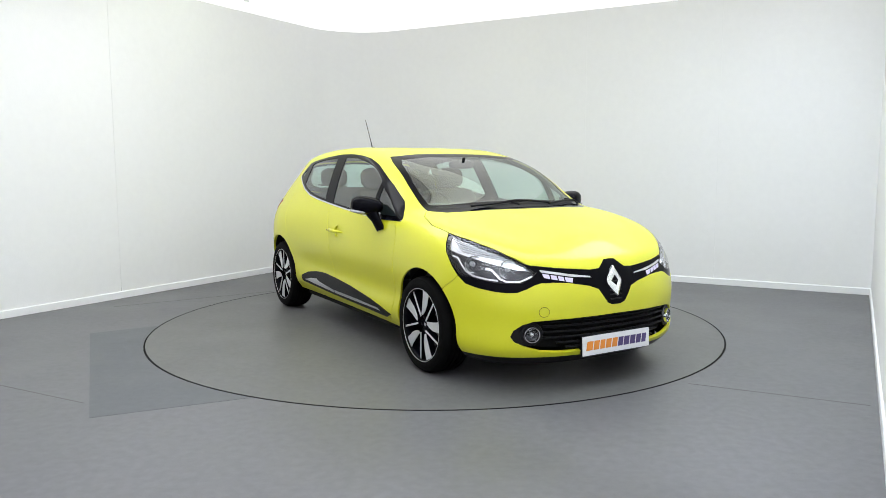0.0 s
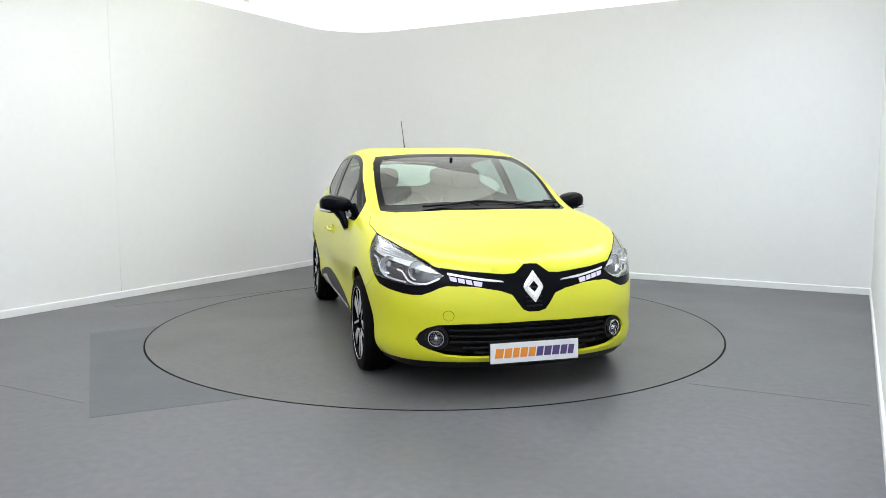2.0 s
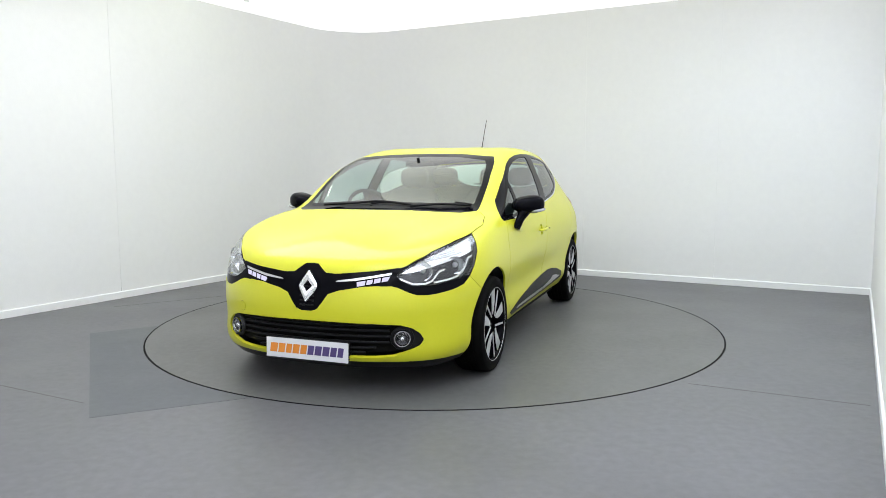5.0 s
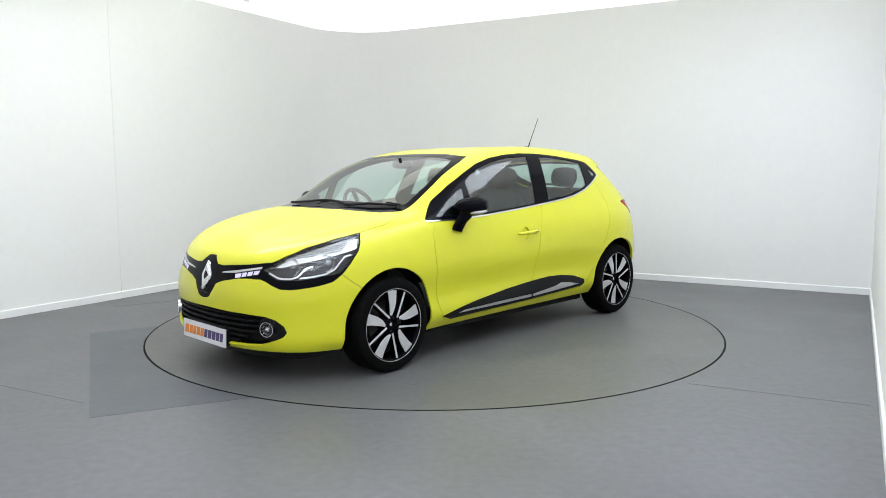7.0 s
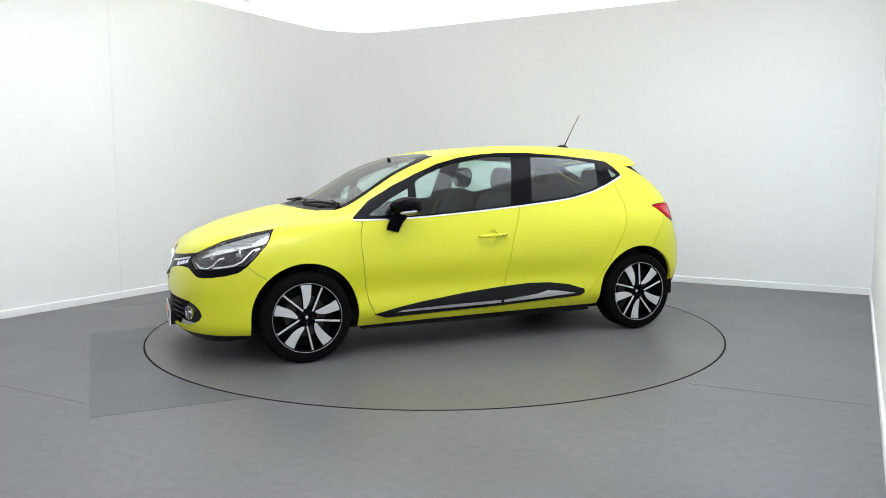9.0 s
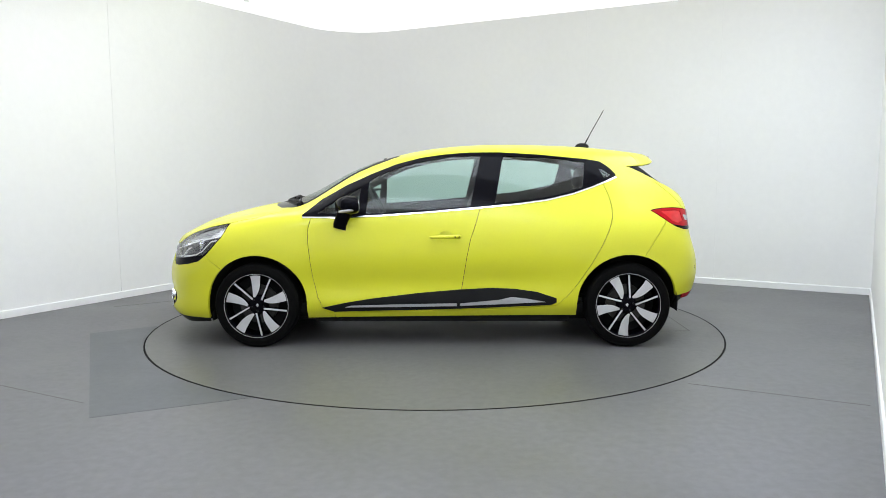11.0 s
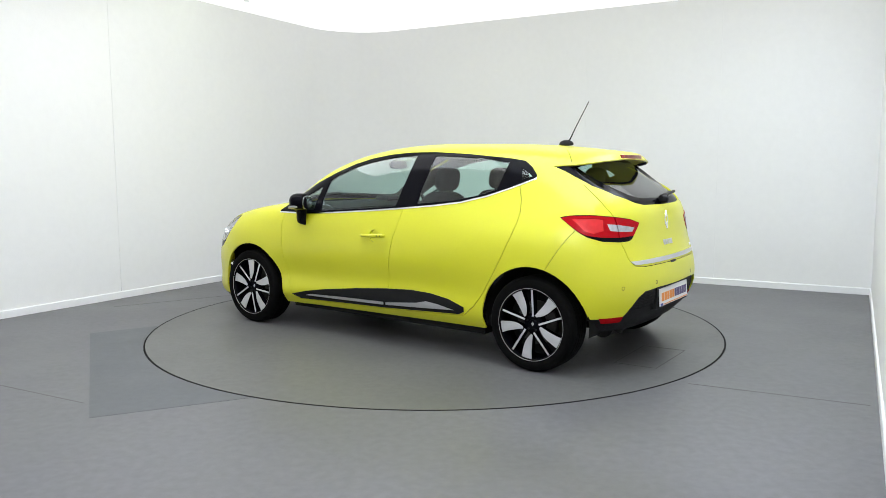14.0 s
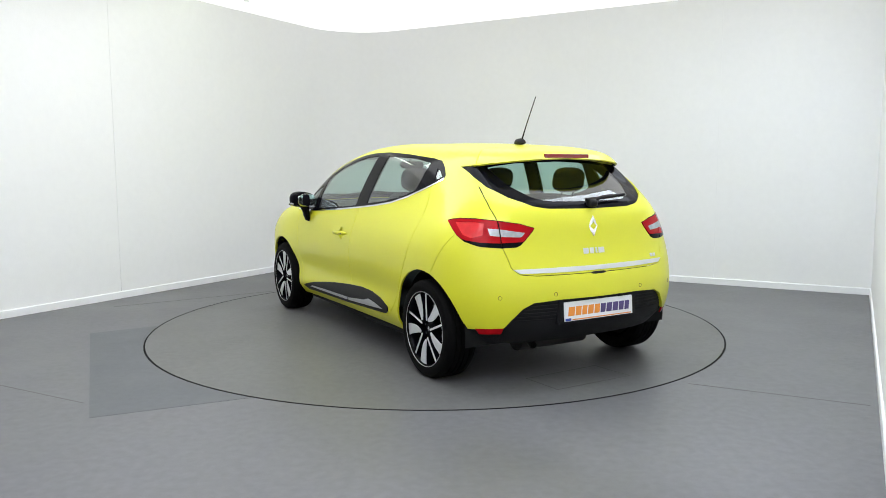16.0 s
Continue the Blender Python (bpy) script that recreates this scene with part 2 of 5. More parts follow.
def smooth_line(pts, per):
    """A curve through the points, with chord-length tangents; per steps for each span."""
    p = np.asarray(pts, float)
    c = np.maximum(np.linalg.norm(np.diff(p, axis=0), axis=1), 1e-4)
    s = np.diff(p, axis=0) / c[:, None]
    m = np.empty_like(p)
    m[0], m[-1] = s[0], s[-1]
    m[1:-1] = (s[:-1] * c[1:, None] + s[1:] * c[:-1, None]) / (c[:-1] + c[1:])[:, None]
    u = np.linspace(0, 1, per, endpoint=False)[:, None]
    out = []
    for i in range(len(c)):
        a, b, ta, tb = p[i], p[i + 1], m[i] * c[i], m[i + 1] * c[i]
        out.append(a * (2 * u**3 - 3 * u**2 + 1) + ta * (u**3 - 2 * u**2 + u) + b * (-2 * u**3 + 3 * u**2) + tb * (u**3 - u**2))
    out.append(p[-1:])
    return np.concatenate(out)


def body_grid(per_w=8, per_v=8):
    plan = np.stack([PLAN_X, PLAN_Y], 1)
    tang = np.gradient(plan, axis=0)
    nrm = np.stack([-tang[:, 1], tang[:, 0]], 1)
    nrm = -nrm / np.linalg.norm(nrm, axis=1)[:, None]
    nrm[0], nrm[-1] = (1, 0), (-1, 0)
    lines = []
    for z, d in LEVELS:
        lines.append(np.column_stack([plan - nrm * d[:, None], z]))
    sh, ca, ri = np.array(SHOULDER), np.array(CANT), np.array(RIDGE)
    mid = (sh + ca) / 2
    bulge = knots([(0, .004), (3, .010), (6, .012), (7, .010), (8, .022), (11, .020), (13, .012), (14, .004), (15, -.004), (16, -.02), (18, -.03)])
    out = ca - sh
    side = np.stack([np.zeros(19), out[:, 2], -out[:, 1]], 1)
    side[:4] = side[15:] = 0
    side[:4, 2] = 1
    side[15:, 0] = -1
    side /= np.maximum(np.linalg.norm(side, axis=1), 1e-6)[:, None]
    mid = mid + side * bulge[:, None]
    top = (ca + ri) / 2
    top[:, 2] += knots([(0, .004), (6, .012), (7, .014), (8, .02), (9, .016), (12, .016), (18, .004)])
    top[:, 0] += knots([(0, 0), (6, .01), (7, .028), (8, .02), (9, .008), (10, 0), (18, 0)])
    lines += [sh, mid, ca, top, ri]
    dense = np.array([smooth_line(l, per_w) for l in lines])          # levels x stations x 3
    grid = np.array([smooth_line(dense[:, i], per_v) for i in range(dense.shape[1])])
    for _ in range(10):                                                # fair the surface along and across
        e = np.concatenate([grid[1:2] * (1, -1, 1), grid, grid[-2:-1] * (1, -1, 1)])
        grid = 0.5 * e[1:-1] + 0.25 * (e[:-2] + e[2:])
    for _ in range(3):
        grid[:, 1:-1] = 0.5 * grid[:, 1:-1] + 0.25 * (grid[:, :-2] + grid[:, 2:])
    grid[..., 1] = np.maximum(grid[..., 1], 0)
    grid[:, -1, 1] = 0
    grid[0, :, 1] = grid[-1, :, 1] = 0
    return grid


def grid_normals(g):
    """Outward normals of the grid, mirrored over the middle plane at its edges."""
    m = g * np.array([1, -1, 1])
    ext = np.concatenate([m[1:2], g, m[-2:-1]], 0)
    ext = np.concatenate([2 * ext[:, :1] - ext[:, 1:2], ext, np.concatenate([(m[1:2, -2:-1]), m[:, -2:-1], m[-2:-1, -2:-1]], 0)], 1)
    du = ext[2:, 1:-1] - ext[:-2, 1:-1]
    dv = ext[1:-1, 2:] - ext[1:-1, :-2]
    n = np.cross(du, dv)
    n /= np.maximum(np.linalg.norm(n, axis=-1), 1e-9)[..., None]
    for _ in range(14):                                                # an even sheen: normals faired like the surface
        e = np.concatenate([n[1:2] * (1, -1, 1), n, n[-2:-1] * (1, -1, 1)])
        n = 0.5 * e[1:-1] + 0.25 * (e[:-2] + e[2:])
    for _ in range(6):
        e = np.concatenate([n[:, :1], n, n[:, -2:-1] * (1, -1, 1)], 1)
        n = 0.5 * e[:, 1:-1] + 0.25 * (e[:, :-2] + e[:, 2:])
    n /= np.maximum(np.linalg.norm(n, axis=-1), 1e-9)[..., None]
    return n


# ---- cutting the body skin into its panels ----
class Skin:
    """The left half of the body skin as small polygons; regions are taken out of it one after another."""

    def __init__(self):
        g = body_grid()
        n = grid_normals(g)
        self.grid = g
        self.known = {}
        self.polys = []
        for a in range(g.shape[0] - 1):
            for b in range(g.shape[1] - 1):
                idx = [(a, b), (a + 1, b), (a + 1, b + 1), (a, b + 1)]
                self.polys.append([np.concatenate([g[i], n[i]]) for i in idx])

    @staticmethod
    def split(poly, f):
        """Splits a polygon by the signed values f at its corners: the part where f >= 0, and the rest."""
        a, b = [], []
        k = len(poly)
        for i in range(k):
            j = (i + 1) % k
            p, q, fp, fq = poly[i], poly[j], f[i], f[j]
            if fp >= 0:
                a.append(p)
            if fp <= 0:
                b.append(p)
            if (fp > 0 > fq) or (fp < 0 < fq):
                m = p + (q - p) * (fp / (fp - fq))
                a.append(m)
                b.append(m)
        return (a if len(a) > 2 else None), (b if len(b) > 2 else None)

    def take(self, outline, view, where=None):
        """Takes out what lies inside an outline, drawn in the plane seen along view: side, front, rear, top or corner."""
        e1, e2, n = VIEWS[view]
        o = np.asarray(outline, float)
        lo, hi = o.min(0), o.max(0)
        segs = []
        for i in range(len(o)):
            a, b = o[i], o[(i + 1) % len(o)]
            if np.hypot(*(b - a)) > 1e-6:
                segs.append((a, b, b - a, float(np.hypot(*(b - a)))))
        keep, cand = [], []
        l0, l1, h0, h1 = float(lo[0]), float(lo[1]), float(hi[0]), float(hi[1])
        for p in self.polys:
            known = self.known.get((id(p), view))
            if known is None:
                q = np.array(p)
                u, v, c = q[:, :3] @ e1, q[:, :3] @ e2, q.mean(0)
                known = self.known[(id(p), view)] = (float(u.max()), float(u.min()), float(v.max()), float(v.min()), float(c[3:] @ n), c.tolist(), p)
            if known[0] < l0 or known[1] > h0 or known[2] < l1 or known[3] > h1 or known[4] < 0.02 or (where and not where(known[5])):
                keep.append(p)
            else:
                cand.append(p)
        inside = []
        for p in cand:
            parts = [p]
            k = self.known[(id(p), view)]
            for a, b, d, l in segs:
                if max(a[0], b[0]) < k[1] or min(a[0], b[0]) > k[0] or max(a[1], b[1]) < k[3] or min(a[1], b[1]) > k[2]:
                    continue
                nx = []
                for r in parts:
                    q = np.array(r)
                    uv = np.stack([q[:, :3] @ e1, q[:, :3] @ e2], 1) - a
                    along = uv @ d / l
                    f = (uv[:, 0] * d[1] - uv[:, 1] * d[0]) / l
                    f[np.abs(f) < 1e-6] = 0
                    if along.max() < -1e-4 or along.min() > l + 1e-4 or f.max() <= 0 or f.min() >= 0:
                        nx.append(r)
                        continue
                    nx += [r2 for r2 in self.split(r, f) if r2]
                parts = nx
            for r in parts:
                q = np.array(r)
                c = np.array([(q[:, :3] @ e1).mean(), (q[:, :3] @ e2).mean()])
                (inside if self.within(c, o) else keep).append(r)
        self.polys = keep
        return inside

    @staticmethod
    def within(c, o):
        x, y = c
        a, b = o, np.roll(o, -1, axis=0)
        cross = (a[:, 1] > y) != (b[:, 1] > y)
        with np.errstate(divide="ignore", invalid="ignore"):
            t = (b[:, 0] - a[:, 0]) * (y - a[:, 1]) / (b[:, 1] - a[:, 1]) + a[:, 0]
        return bool(np.count_nonzero(cross & (x < t)) % 2)

    def where_is(self, origin, way):
        """First point of the uncut skin along a ray, and its normal."""
        if not hasattr(self, "tri"):
            g = self.grid
            q = np.stack([g[:-1, :-1], g[1:, :-1], g[1:, 1:], g[:-1, 1:]], 2).reshape(-1, 4, 3)
            self.tri = np.concatenate([q[:, [0, 1, 2]], q[:, [0, 2, 3]]])
        t = self.tri
        o, d = np.array(origin, float), np.array(way, float)
        e1, e2 = t[:, 1] - t[:, 0], t[:, 2] - t[:, 0]
        p = np.cross(d, e2)
        det = (e1 * p).sum(1)
        det = np.where(np.abs(det) < 1e-12, 1e-12, det)
        s = o - t[:, 0]
        u = (s * p).sum(1) / det
        q = np.cross(s, e1)
        v = (q @ d) / det
        k = (q * e2).sum(1) / det
        ok = (u >= -1e-4) & (v >= -1e-4) & (u + v <= 1.0001) & (k > 0)
        i = np.flatnonzero(ok)[np.argmin(k[ok])]
        n = np.cross(e1[i], e2[i])
        n = n / np.linalg.norm(n)
        return o + d * k[i], n if n @ d < 0 else -n


C40, S40 = math.cos(radians(40)), math.sin(radians(40))
VIEWS = {
    "side": (np.array([1, 0, 0]), np.array([0, 0, 1]), np.array([0, 1, 0])),
    "front": (np.array([0, 1, 0]), np.array([0, 0, 1]), np.array([1, 0, 0.2])),
    "rear": (np.array([0, 1, 0]), np.array([0, 0, 1]), np.array([-1, 0, 0.2])),
    "top": (np.array([1, 0, 0]), np.array([0, 1, 0]), np.array([0, 0, 1])),
    "tail": (np.array([-S40, -C40, 0]), np.array([0, 0, 1]), np.array([-C40, S40, 0.1])),
    "corner": (np.array([-S40, C40, 0]), np.array([0, 0, 1]), np.array([C40, S40, 0.1])),
}


def mirrored(polys):
    f = np.array([1, -1, 1, 1, -1, 1])
    return [[v * f for v in p[::-1]] for p in polys]


def both(polys):
    return polys + mirrored(polys)


def ribbon(line, w):
    """The outline of a band of width w along an open line."""
    l = [Vector(p) for p in line]
    return [tuple(p) for p in offset_line(l, w / 2)] + [tuple(p) for p in offset_line(l, -w / 2)[::-1]]


def recess(polys):
    """The rear window set forward under the spoiler; its outer edges stay as fins in the body's line."""
    out = []
    for p in polys:
        q = []
        for v in p:
            v = v.copy()
            v[0] += window_depth(v[1], v[2])
            q.append(v)
        out.append(q)
    return out


def window_depth(y, z):
    def ease(f):
        f = min(1.0, max(0.0, f))
        return f * f * (3 - 2 * f)
    return .125 * ease((z - 1.05) / .25) * (1 - ease((abs(y) - .46) / .125))


def panel(name, polys, material, parent, label="", lift=0.0, lip=0.0, own=False):
    """A mesh from skin polygons with the skin's own normals; lip: depth of its turned-in edges; own: the mesh's own normals."""
    verts, norms, faces, keys, edges = [], [], [], {}, {}
    for p in polys:
        ids = []
        for v in p:
            k = (round(v[0] * 5e3), round(v[1] * 5e3), round(v[2] * 5e3))
            if k not in keys:
                keys[k] = len(verts)
                nn = v[3:] / max(np.linalg.norm(v[3:]), 1e-9)
                verts.append(v[:3] + nn * lift)
                norms.append(nn)
            if not ids or keys[k] != ids[-1]:
                ids.append(keys[k])
        if len(ids) > 1 and ids[0] == ids[-1]:
            ids.pop()
        if len(set(ids)) < 3:
            continue
        faces.append(ids)
        for a, b in zip(ids, ids[1:] + ids[:1]):
            e = (min(a, b), max(a, b))
            edges[e] = None if e in edges else (a, b)
    if lip:
        for e in [x for x in edges.values() if x]:
            a, b = e
            if abs(verts[a][1]) < 1e-4 and abs(verts[b][1]) < 1e-4:
                continue
            i = len(verts)
            side = np.cross(verts[b] - verts[a], norms[a])
            side = side / max(np.linalg.norm(side), 1e-9)
            verts += [verts[a], verts[b], verts[b] - norms[b] * lip, verts[a] - norms[a] * lip]
            norms += [side] * 4
            faces.append([i + 1, i, i + 3, i + 2])
    me = bpy.data.meshes.new(name)
    me.from_pydata([tuple(v) for v in verts], [], faces)
    me.materials.append(material)
    me.polygons.foreach_set("use_smooth", [True] * len(me.polygons))
    if not own:
        me.normals_split_custom_set_from_vertices([tuple(n) for n in norms])
    ob = new(name, me)
    ob.parent = parent
    if label:
        ob["label"] = label
    return ob


# ---- car materials ----
def glass_material(name, tint, gloss=0.03):
    """Clear tinted sheet: see-through, with gloss that rises towards grazing angles on both faces."""
    m = bpy.data.materials.new(name)
    m.use_nodes = True
    nt = m.node_tree
    nt.nodes.remove(nt.nodes["Principled BSDF"])
    out = nt.nodes["Material Output"]
    tr, gl, mx, lw = (nt.nodes.new("ShaderNode" + k) for k in ("BsdfTransparent", "BsdfGlossy", "MixShader", "LayerWeight"))
    tr.inputs["Color"].default_value = (*tint, 1)
    gl.inputs["Roughness"].default_value = gloss
    lw.inputs["Blend"].default_value = 0.5
    pw, ad = nt.nodes.new("ShaderNodeMath"), nt.nodes.new("ShaderNodeMath")
    pw.operation, ad.operation = "POWER", "MULTIPLY_ADD"
    pw.inputs[1].default_value = 2.6
    ad.inputs[1].default_value, ad.inputs[2].default_value = 0.80, 0.042
    nt.links.new(lw.outputs["Facing"], pw.inputs[0])
    nt.links.new(pw.outputs[0], ad.inputs[0])
    nt.links.new(ad.outputs[0], mx.inputs[0])
    nt.links.new(tr.outputs[0], mx.inputs[1])
    nt.links.new(gl.outputs[0], mx.inputs[2])
    nt.links.new(mx.outputs[0], out.inputs["Surface"])
    return m


PAINT = mat("lime_yellow_paint", (0.635, 0.632, 0.018), 0.42, 0, 3.0, 0.012, coat=0.6, spec=0.35, fine=0.008)
PAINT.node_tree.nodes["Principled BSDF"].inputs["Coat Roughness"].default_value = 0.15
GLOSS_BLACK = mat("gloss_black_plastic", (0.003, 0.003, 0.005), 0.10, 0, 8.0, 0.05, spec=0.06)
SATIN_BLACK = mat("satin_black_plastic", (0.009, 0.009, 0.010), 0.42, 0, 6.0, 0.10, 0.08, 300, fine=0.05, spec=0.16)
SLAT_BLACK = mat("grille_black_plastic", (0.005, 0.005, 0.006), 0.45, 0, 6.0, 0.10, spec=0.10)
GRAIN_BLACK = mat("grained_black_plastic", (0.012, 0.012, 0.013), 0.6, 0, 6.0, 0.12, 0.25, 400, fine=0.08, spec=0.16)
CHROME = mat("chrome", (0.80, 0.81, 0.82), 0.12, 1.0, 9.0, 0.03)
SATIN_CHROME = mat("satin_chrome", (0.72, 0.73, 0.75), 0.30, 1.0, 9.0, 0.04)
BRIGHT = mat("bright_silver_badge", (0.86, 0.87, 0.88), 0.22, 0.75, 9.0, 0.03)
ALLOY = mat("machined_alloy", (0.66, 0.66, 0.67), 0.34, 0.55, 14.0, 0.05, 0.05, 200, fine=0.03)
RUBBER = mat("tyre_rubber", (0.0035, 0.0035, 0.0035), 0.7, 0, 7.0, 0.15, 0.15, 220, fine=0.08, spec=0.05)
IRON = mat("brake_iron", (0.06, 0.058, 0.055), 0.45, 0.8, 12.0, 0.15, 0.1, 100)
UNDER = mat("underbody_black", (0.010, 0.010, 0.010), 0.85, 0, 4.0, 0.2, 0.2, 60, spec=0.15)
TRIMCLOTH = mat("cabin_trim", (0.030, 0.031, 0.033), 0.75, 0, 9.0, 0.12, 0.08, 120, spec=0.2)
SEATCLOTH = mat("seat_cloth", (0.026, 0.027, 0.030), 0.85, 0, 12.0, 0.15, 0.08, 120, spec=0.2)
RED_LENS = mat("red_lamp_lens", (0.36, 0.004, 0.008), 0.10, 0, 20.0, 0.10, 0.04, 90, spec=0.10)
RED_FIELD = mat("red_light_field", (0.62, 0.012, 0.016), 0.22, 0, 20.0, 0.12, 0.3, 160, spec=0.2, coat=0.5)
DARK_RED = mat("dark_red_lens", (0.20, 0.004, 0.006), 0.15, 0, 20.0, 0.1, coat=0.6)
CLEAR_GREY = mat("clear_lamp_section", (0.40, 0.40, 0.42), 0.15, 0.3, 30.0, 0.2, 0.12, 120)
LAMP_CHROME = mat("lamp_reflector", (0.90, 0.91, 0.93), 0.16, 0.75, 25.0, 0.05, 0.35, 55)
FOG_BOWL = mat("fog_lamp_bowl", (0.05, 0.05, 0.055), 0.2, 0.6, 15.0, 0.08)
LAMP_GREY = mat("lamp_housing_grey", (0.45, 0.46, 0.48), 0.28, 0.5, 15.0, 0.08)
LAMP_DARK = mat("lamp_housing_dark", (0.035, 0.035, 0.042), 0.30, 0.4, 15.0, 0.10)


def lit_lens():
    """The glowing, half clear lens of the day lamps."""
    m = bpy.data.materials.new("day_lamp_lens")
    m.use_nodes = True
    nt = m.node_tree
    nt.nodes.remove(nt.nodes["Principled BSDF"])
    em, tr, mx = (nt.nodes.new("ShaderNode" + k) for k in ("Emission", "BsdfTransparent", "MixShader"))
    em.inputs["Color"].default_value = (0.78, 0.76, 1.0, 1)
    em.inputs["Strength"].default_value = 1.6
    nt.links.new(tr.outputs[0], mx.inputs[1])
    nt.links.new(em.outputs[0], mx.inputs[2])
    nt.links.new(mx.outputs[0], nt.nodes["Material Output"].inputs["Surface"])
    return m


DRL_GLOW = lit_lens()
PLATE_WHITE = mat("plate_white", (0.78, 0.78, 0.80), 0.35, 0, 10.0, 0.02, coat=0.3)
PLATE_ORANGE = mat("plate_orange", (0.80, 0.27, 0.03), 0.4, 0, 30.0, 0.03)
PLATE_PURPLE = mat("plate_purple", (0.075, 0.05, 0.17), 0.4, 0, 30.0, 0.03)
PLATE_BLUE = mat("plate_blue", (0.03, 0.07, 0.35), 0.4, 0, 30.0, 0.03)
WINDSCREEN_GLASS = glass_material("windscreen_glass", (0.72, 0.90, 0.845))
SIDE_GLASS = glass_material("tinted_side_glass", (0.70, 0.86, 0.82))
REAR_GLASS = glass_material("tinted_rear_glass", (0.68, 0.86, 0.81))
LENS_GLASS = glass_material("clear_lens", (0.95, 0.96, 0.97))
MIRROR = mat("mirror_glass", (0.75, 0.77, 0.79), 0.02, 1.0)

# ---- outlines of the panels ----
DLO_BOTTOM = [(0.985, .922), (.704, .921), (.432, .934), (.083, .958), (-.252, .986), (-.533, 1.013), (-.726, 1.038), (-.914, 1.081), (-1.058, 1.129), (-1.165, 1.170), (-1.227, 1.197)]
DLO_TOP = [(-1.225, 1.215), (-1.180, 1.262), (-1.119, 1.303), (-1.016, 1.320), (-.684, 1.352), (-.399, 1.369), (-.189, 1.368), (-.016, 1.356), (.160, 1.331), (.331, 1.287), (.499, 1.221), (.675, 1.142), (.855, 1.041), (.985, .935)]
QUARTER_PANE = [(.885, .944), (.606, .945), (.573, 1.127), (.736, 1.044)]
FRONT_PANE = [(.536, .940), (.169, .964), (-.189, .993), (-.268, 1.345), (-.066, 1.337), (.150, 1.304), (.321, 1.260), (.466, 1.200), (.519, 1.165)]
REAR_PANE = [(-.364, 1.013), (-.648, 1.041), (-.875, 1.086), (-.978, 1.120), (-1.012, 1.294), (-.806, 1.324), (-.426, 1.343)]
SMALL_PANE = [(-1.110, 1.258), (-1.157, 1.236), (-1.200, 1.205), (-1.134, 1.182)]
SEAM_FRONT = [(.918, .925), (.926, .899), (.942, .837), (.944, .758), (.930, .630), (.913, .485), (.883, .354), (.844, .277), (.808, .244)]
SEAM_MID = [(-.262, .986), (-.226, .863), (-.192, .765), (-.168, .647), (-.146, .506), (-.129, .404), (-.108, .262)]
SEAM_REAR = [(-1.125, 1.157), (-1.163, 1.064), (-1.180, .985), (-1.177, .913), (-1.152, .830), (-1.100, .715), (-1.028, .586), (-.941, .452), (-.876, .368), (-.793, .297)]
SEAM_SILL = [(.808, .243), (.316, .253), (-.113, .264), (-.537, .282), (-.793, .297)]
DOOR_TRIM = [(.852, .281), (.690, .316), (.510, .345), (.171, .385), (-.108, .409), (-.337, .421), (-.500, .415), (-.660, .393), (-.794, .351), (-.796, .322), (-.758, .303), (-.115, .274), (.768, .252)]
TRIM_BRIGHT_F = [(.694, .285), (.308, .288), (-.097, .295), (-.098, .314), (.306, .307), (.646, .297)]
TRIM_BRIGHT_R = [(-.118, .296), (-.459, .311), (-.719, .325), (-.581, .348), (-.480, .358), (-.399, .339), (-.120, .313)]
TAIL_LAMP = [(.350, .957), (.380, .965), (.430, .971), (.518, .972), (.650, .961), (.762, .945), (.842, .921), (.832, .903), (.797, .860), (.770, .832), (.745, .822), (.665, .820), (.549, .828), (.464, .851), (.416, .882), (.382, .918)]
TAIL_DARK = [(.30, .880), (.416, .872), (.470, .856), (.549, .846), (.660, .842), (.765, .846), (.90, .850), (.90, .78), (.30, .78)]
TAIL_CLEAR = [(.592, .922), (.662, .917), (.793, .897), (.774, .872), (.674, .877), (.607, .883)]
TAIL_GLOW = [(.400, .953), (.520, .956), (.570, .950), (.565, .885), (.500, .868), (.450, .885)]
SEAM_TAILGATE = [(.600, 1.155), (.612, 1.092), (.618, 1.031), (.607, .964), (.606, .825), (.586, .769), (.572, .707), (.531, .670), (.433, .659), (.207, .656), (-.02, .654)]
REAR_WINDOW = [(.594, 1.268), (.592, 1.202), (.575, 1.148), (.510, 1.091), (.389, 1.040), (.303, 1.026), (-.03, 1.020), (-.03, 1.318), (.173, 1.312), (.364, 1.300), (.496, 1.285)]
REAR_CLEAR = [(.475, 1.262), (.440, 1.160), (.370, 1.095), (.280, 1.070), (-.03, 1.065), (-.03, 1.300), (.300, 1.288), (.430, 1.272)]
DIFFUSER = [(.95, .352), (.783, .356), (.613, .371), (.582, .417), (.526, .480), (.463, .511), (.301, .519), (-.03, .516), (-.03, .10), (.95, .10)]
REFLECTOR = [(.734, .365), (.613, .371), (.617, .336), (.710, .332)]
GATE_STRIP = [(.564, .698), (.237, .697), (-.03, .694), (-.03, .669), (.244, .669), (.531, .675)]
BAND = [(.500, .716), (.483, .713), (.387, .700), (.289, .692), (.162, .680), (.100, .684), (.070, .707), (.040, .730), (-.03, .733), (-.03, .473), (.029, .473), (.066, .485), (.097, .524), (.128, .569), (.190, .591), (.318, .614), (.450, .622), (.500, .632)]
HEADLAMP = [(-.383, .869), (-.510, .842), (-.680, .790), (-.825, .721), (-.906, .673), (-.870, .643), (-.823, .618), (-.770, .616), (-.680, .620), (-.550, .640), (-.464, .654), (-.420, .700), (-.378, .775), (-.374, .815)]
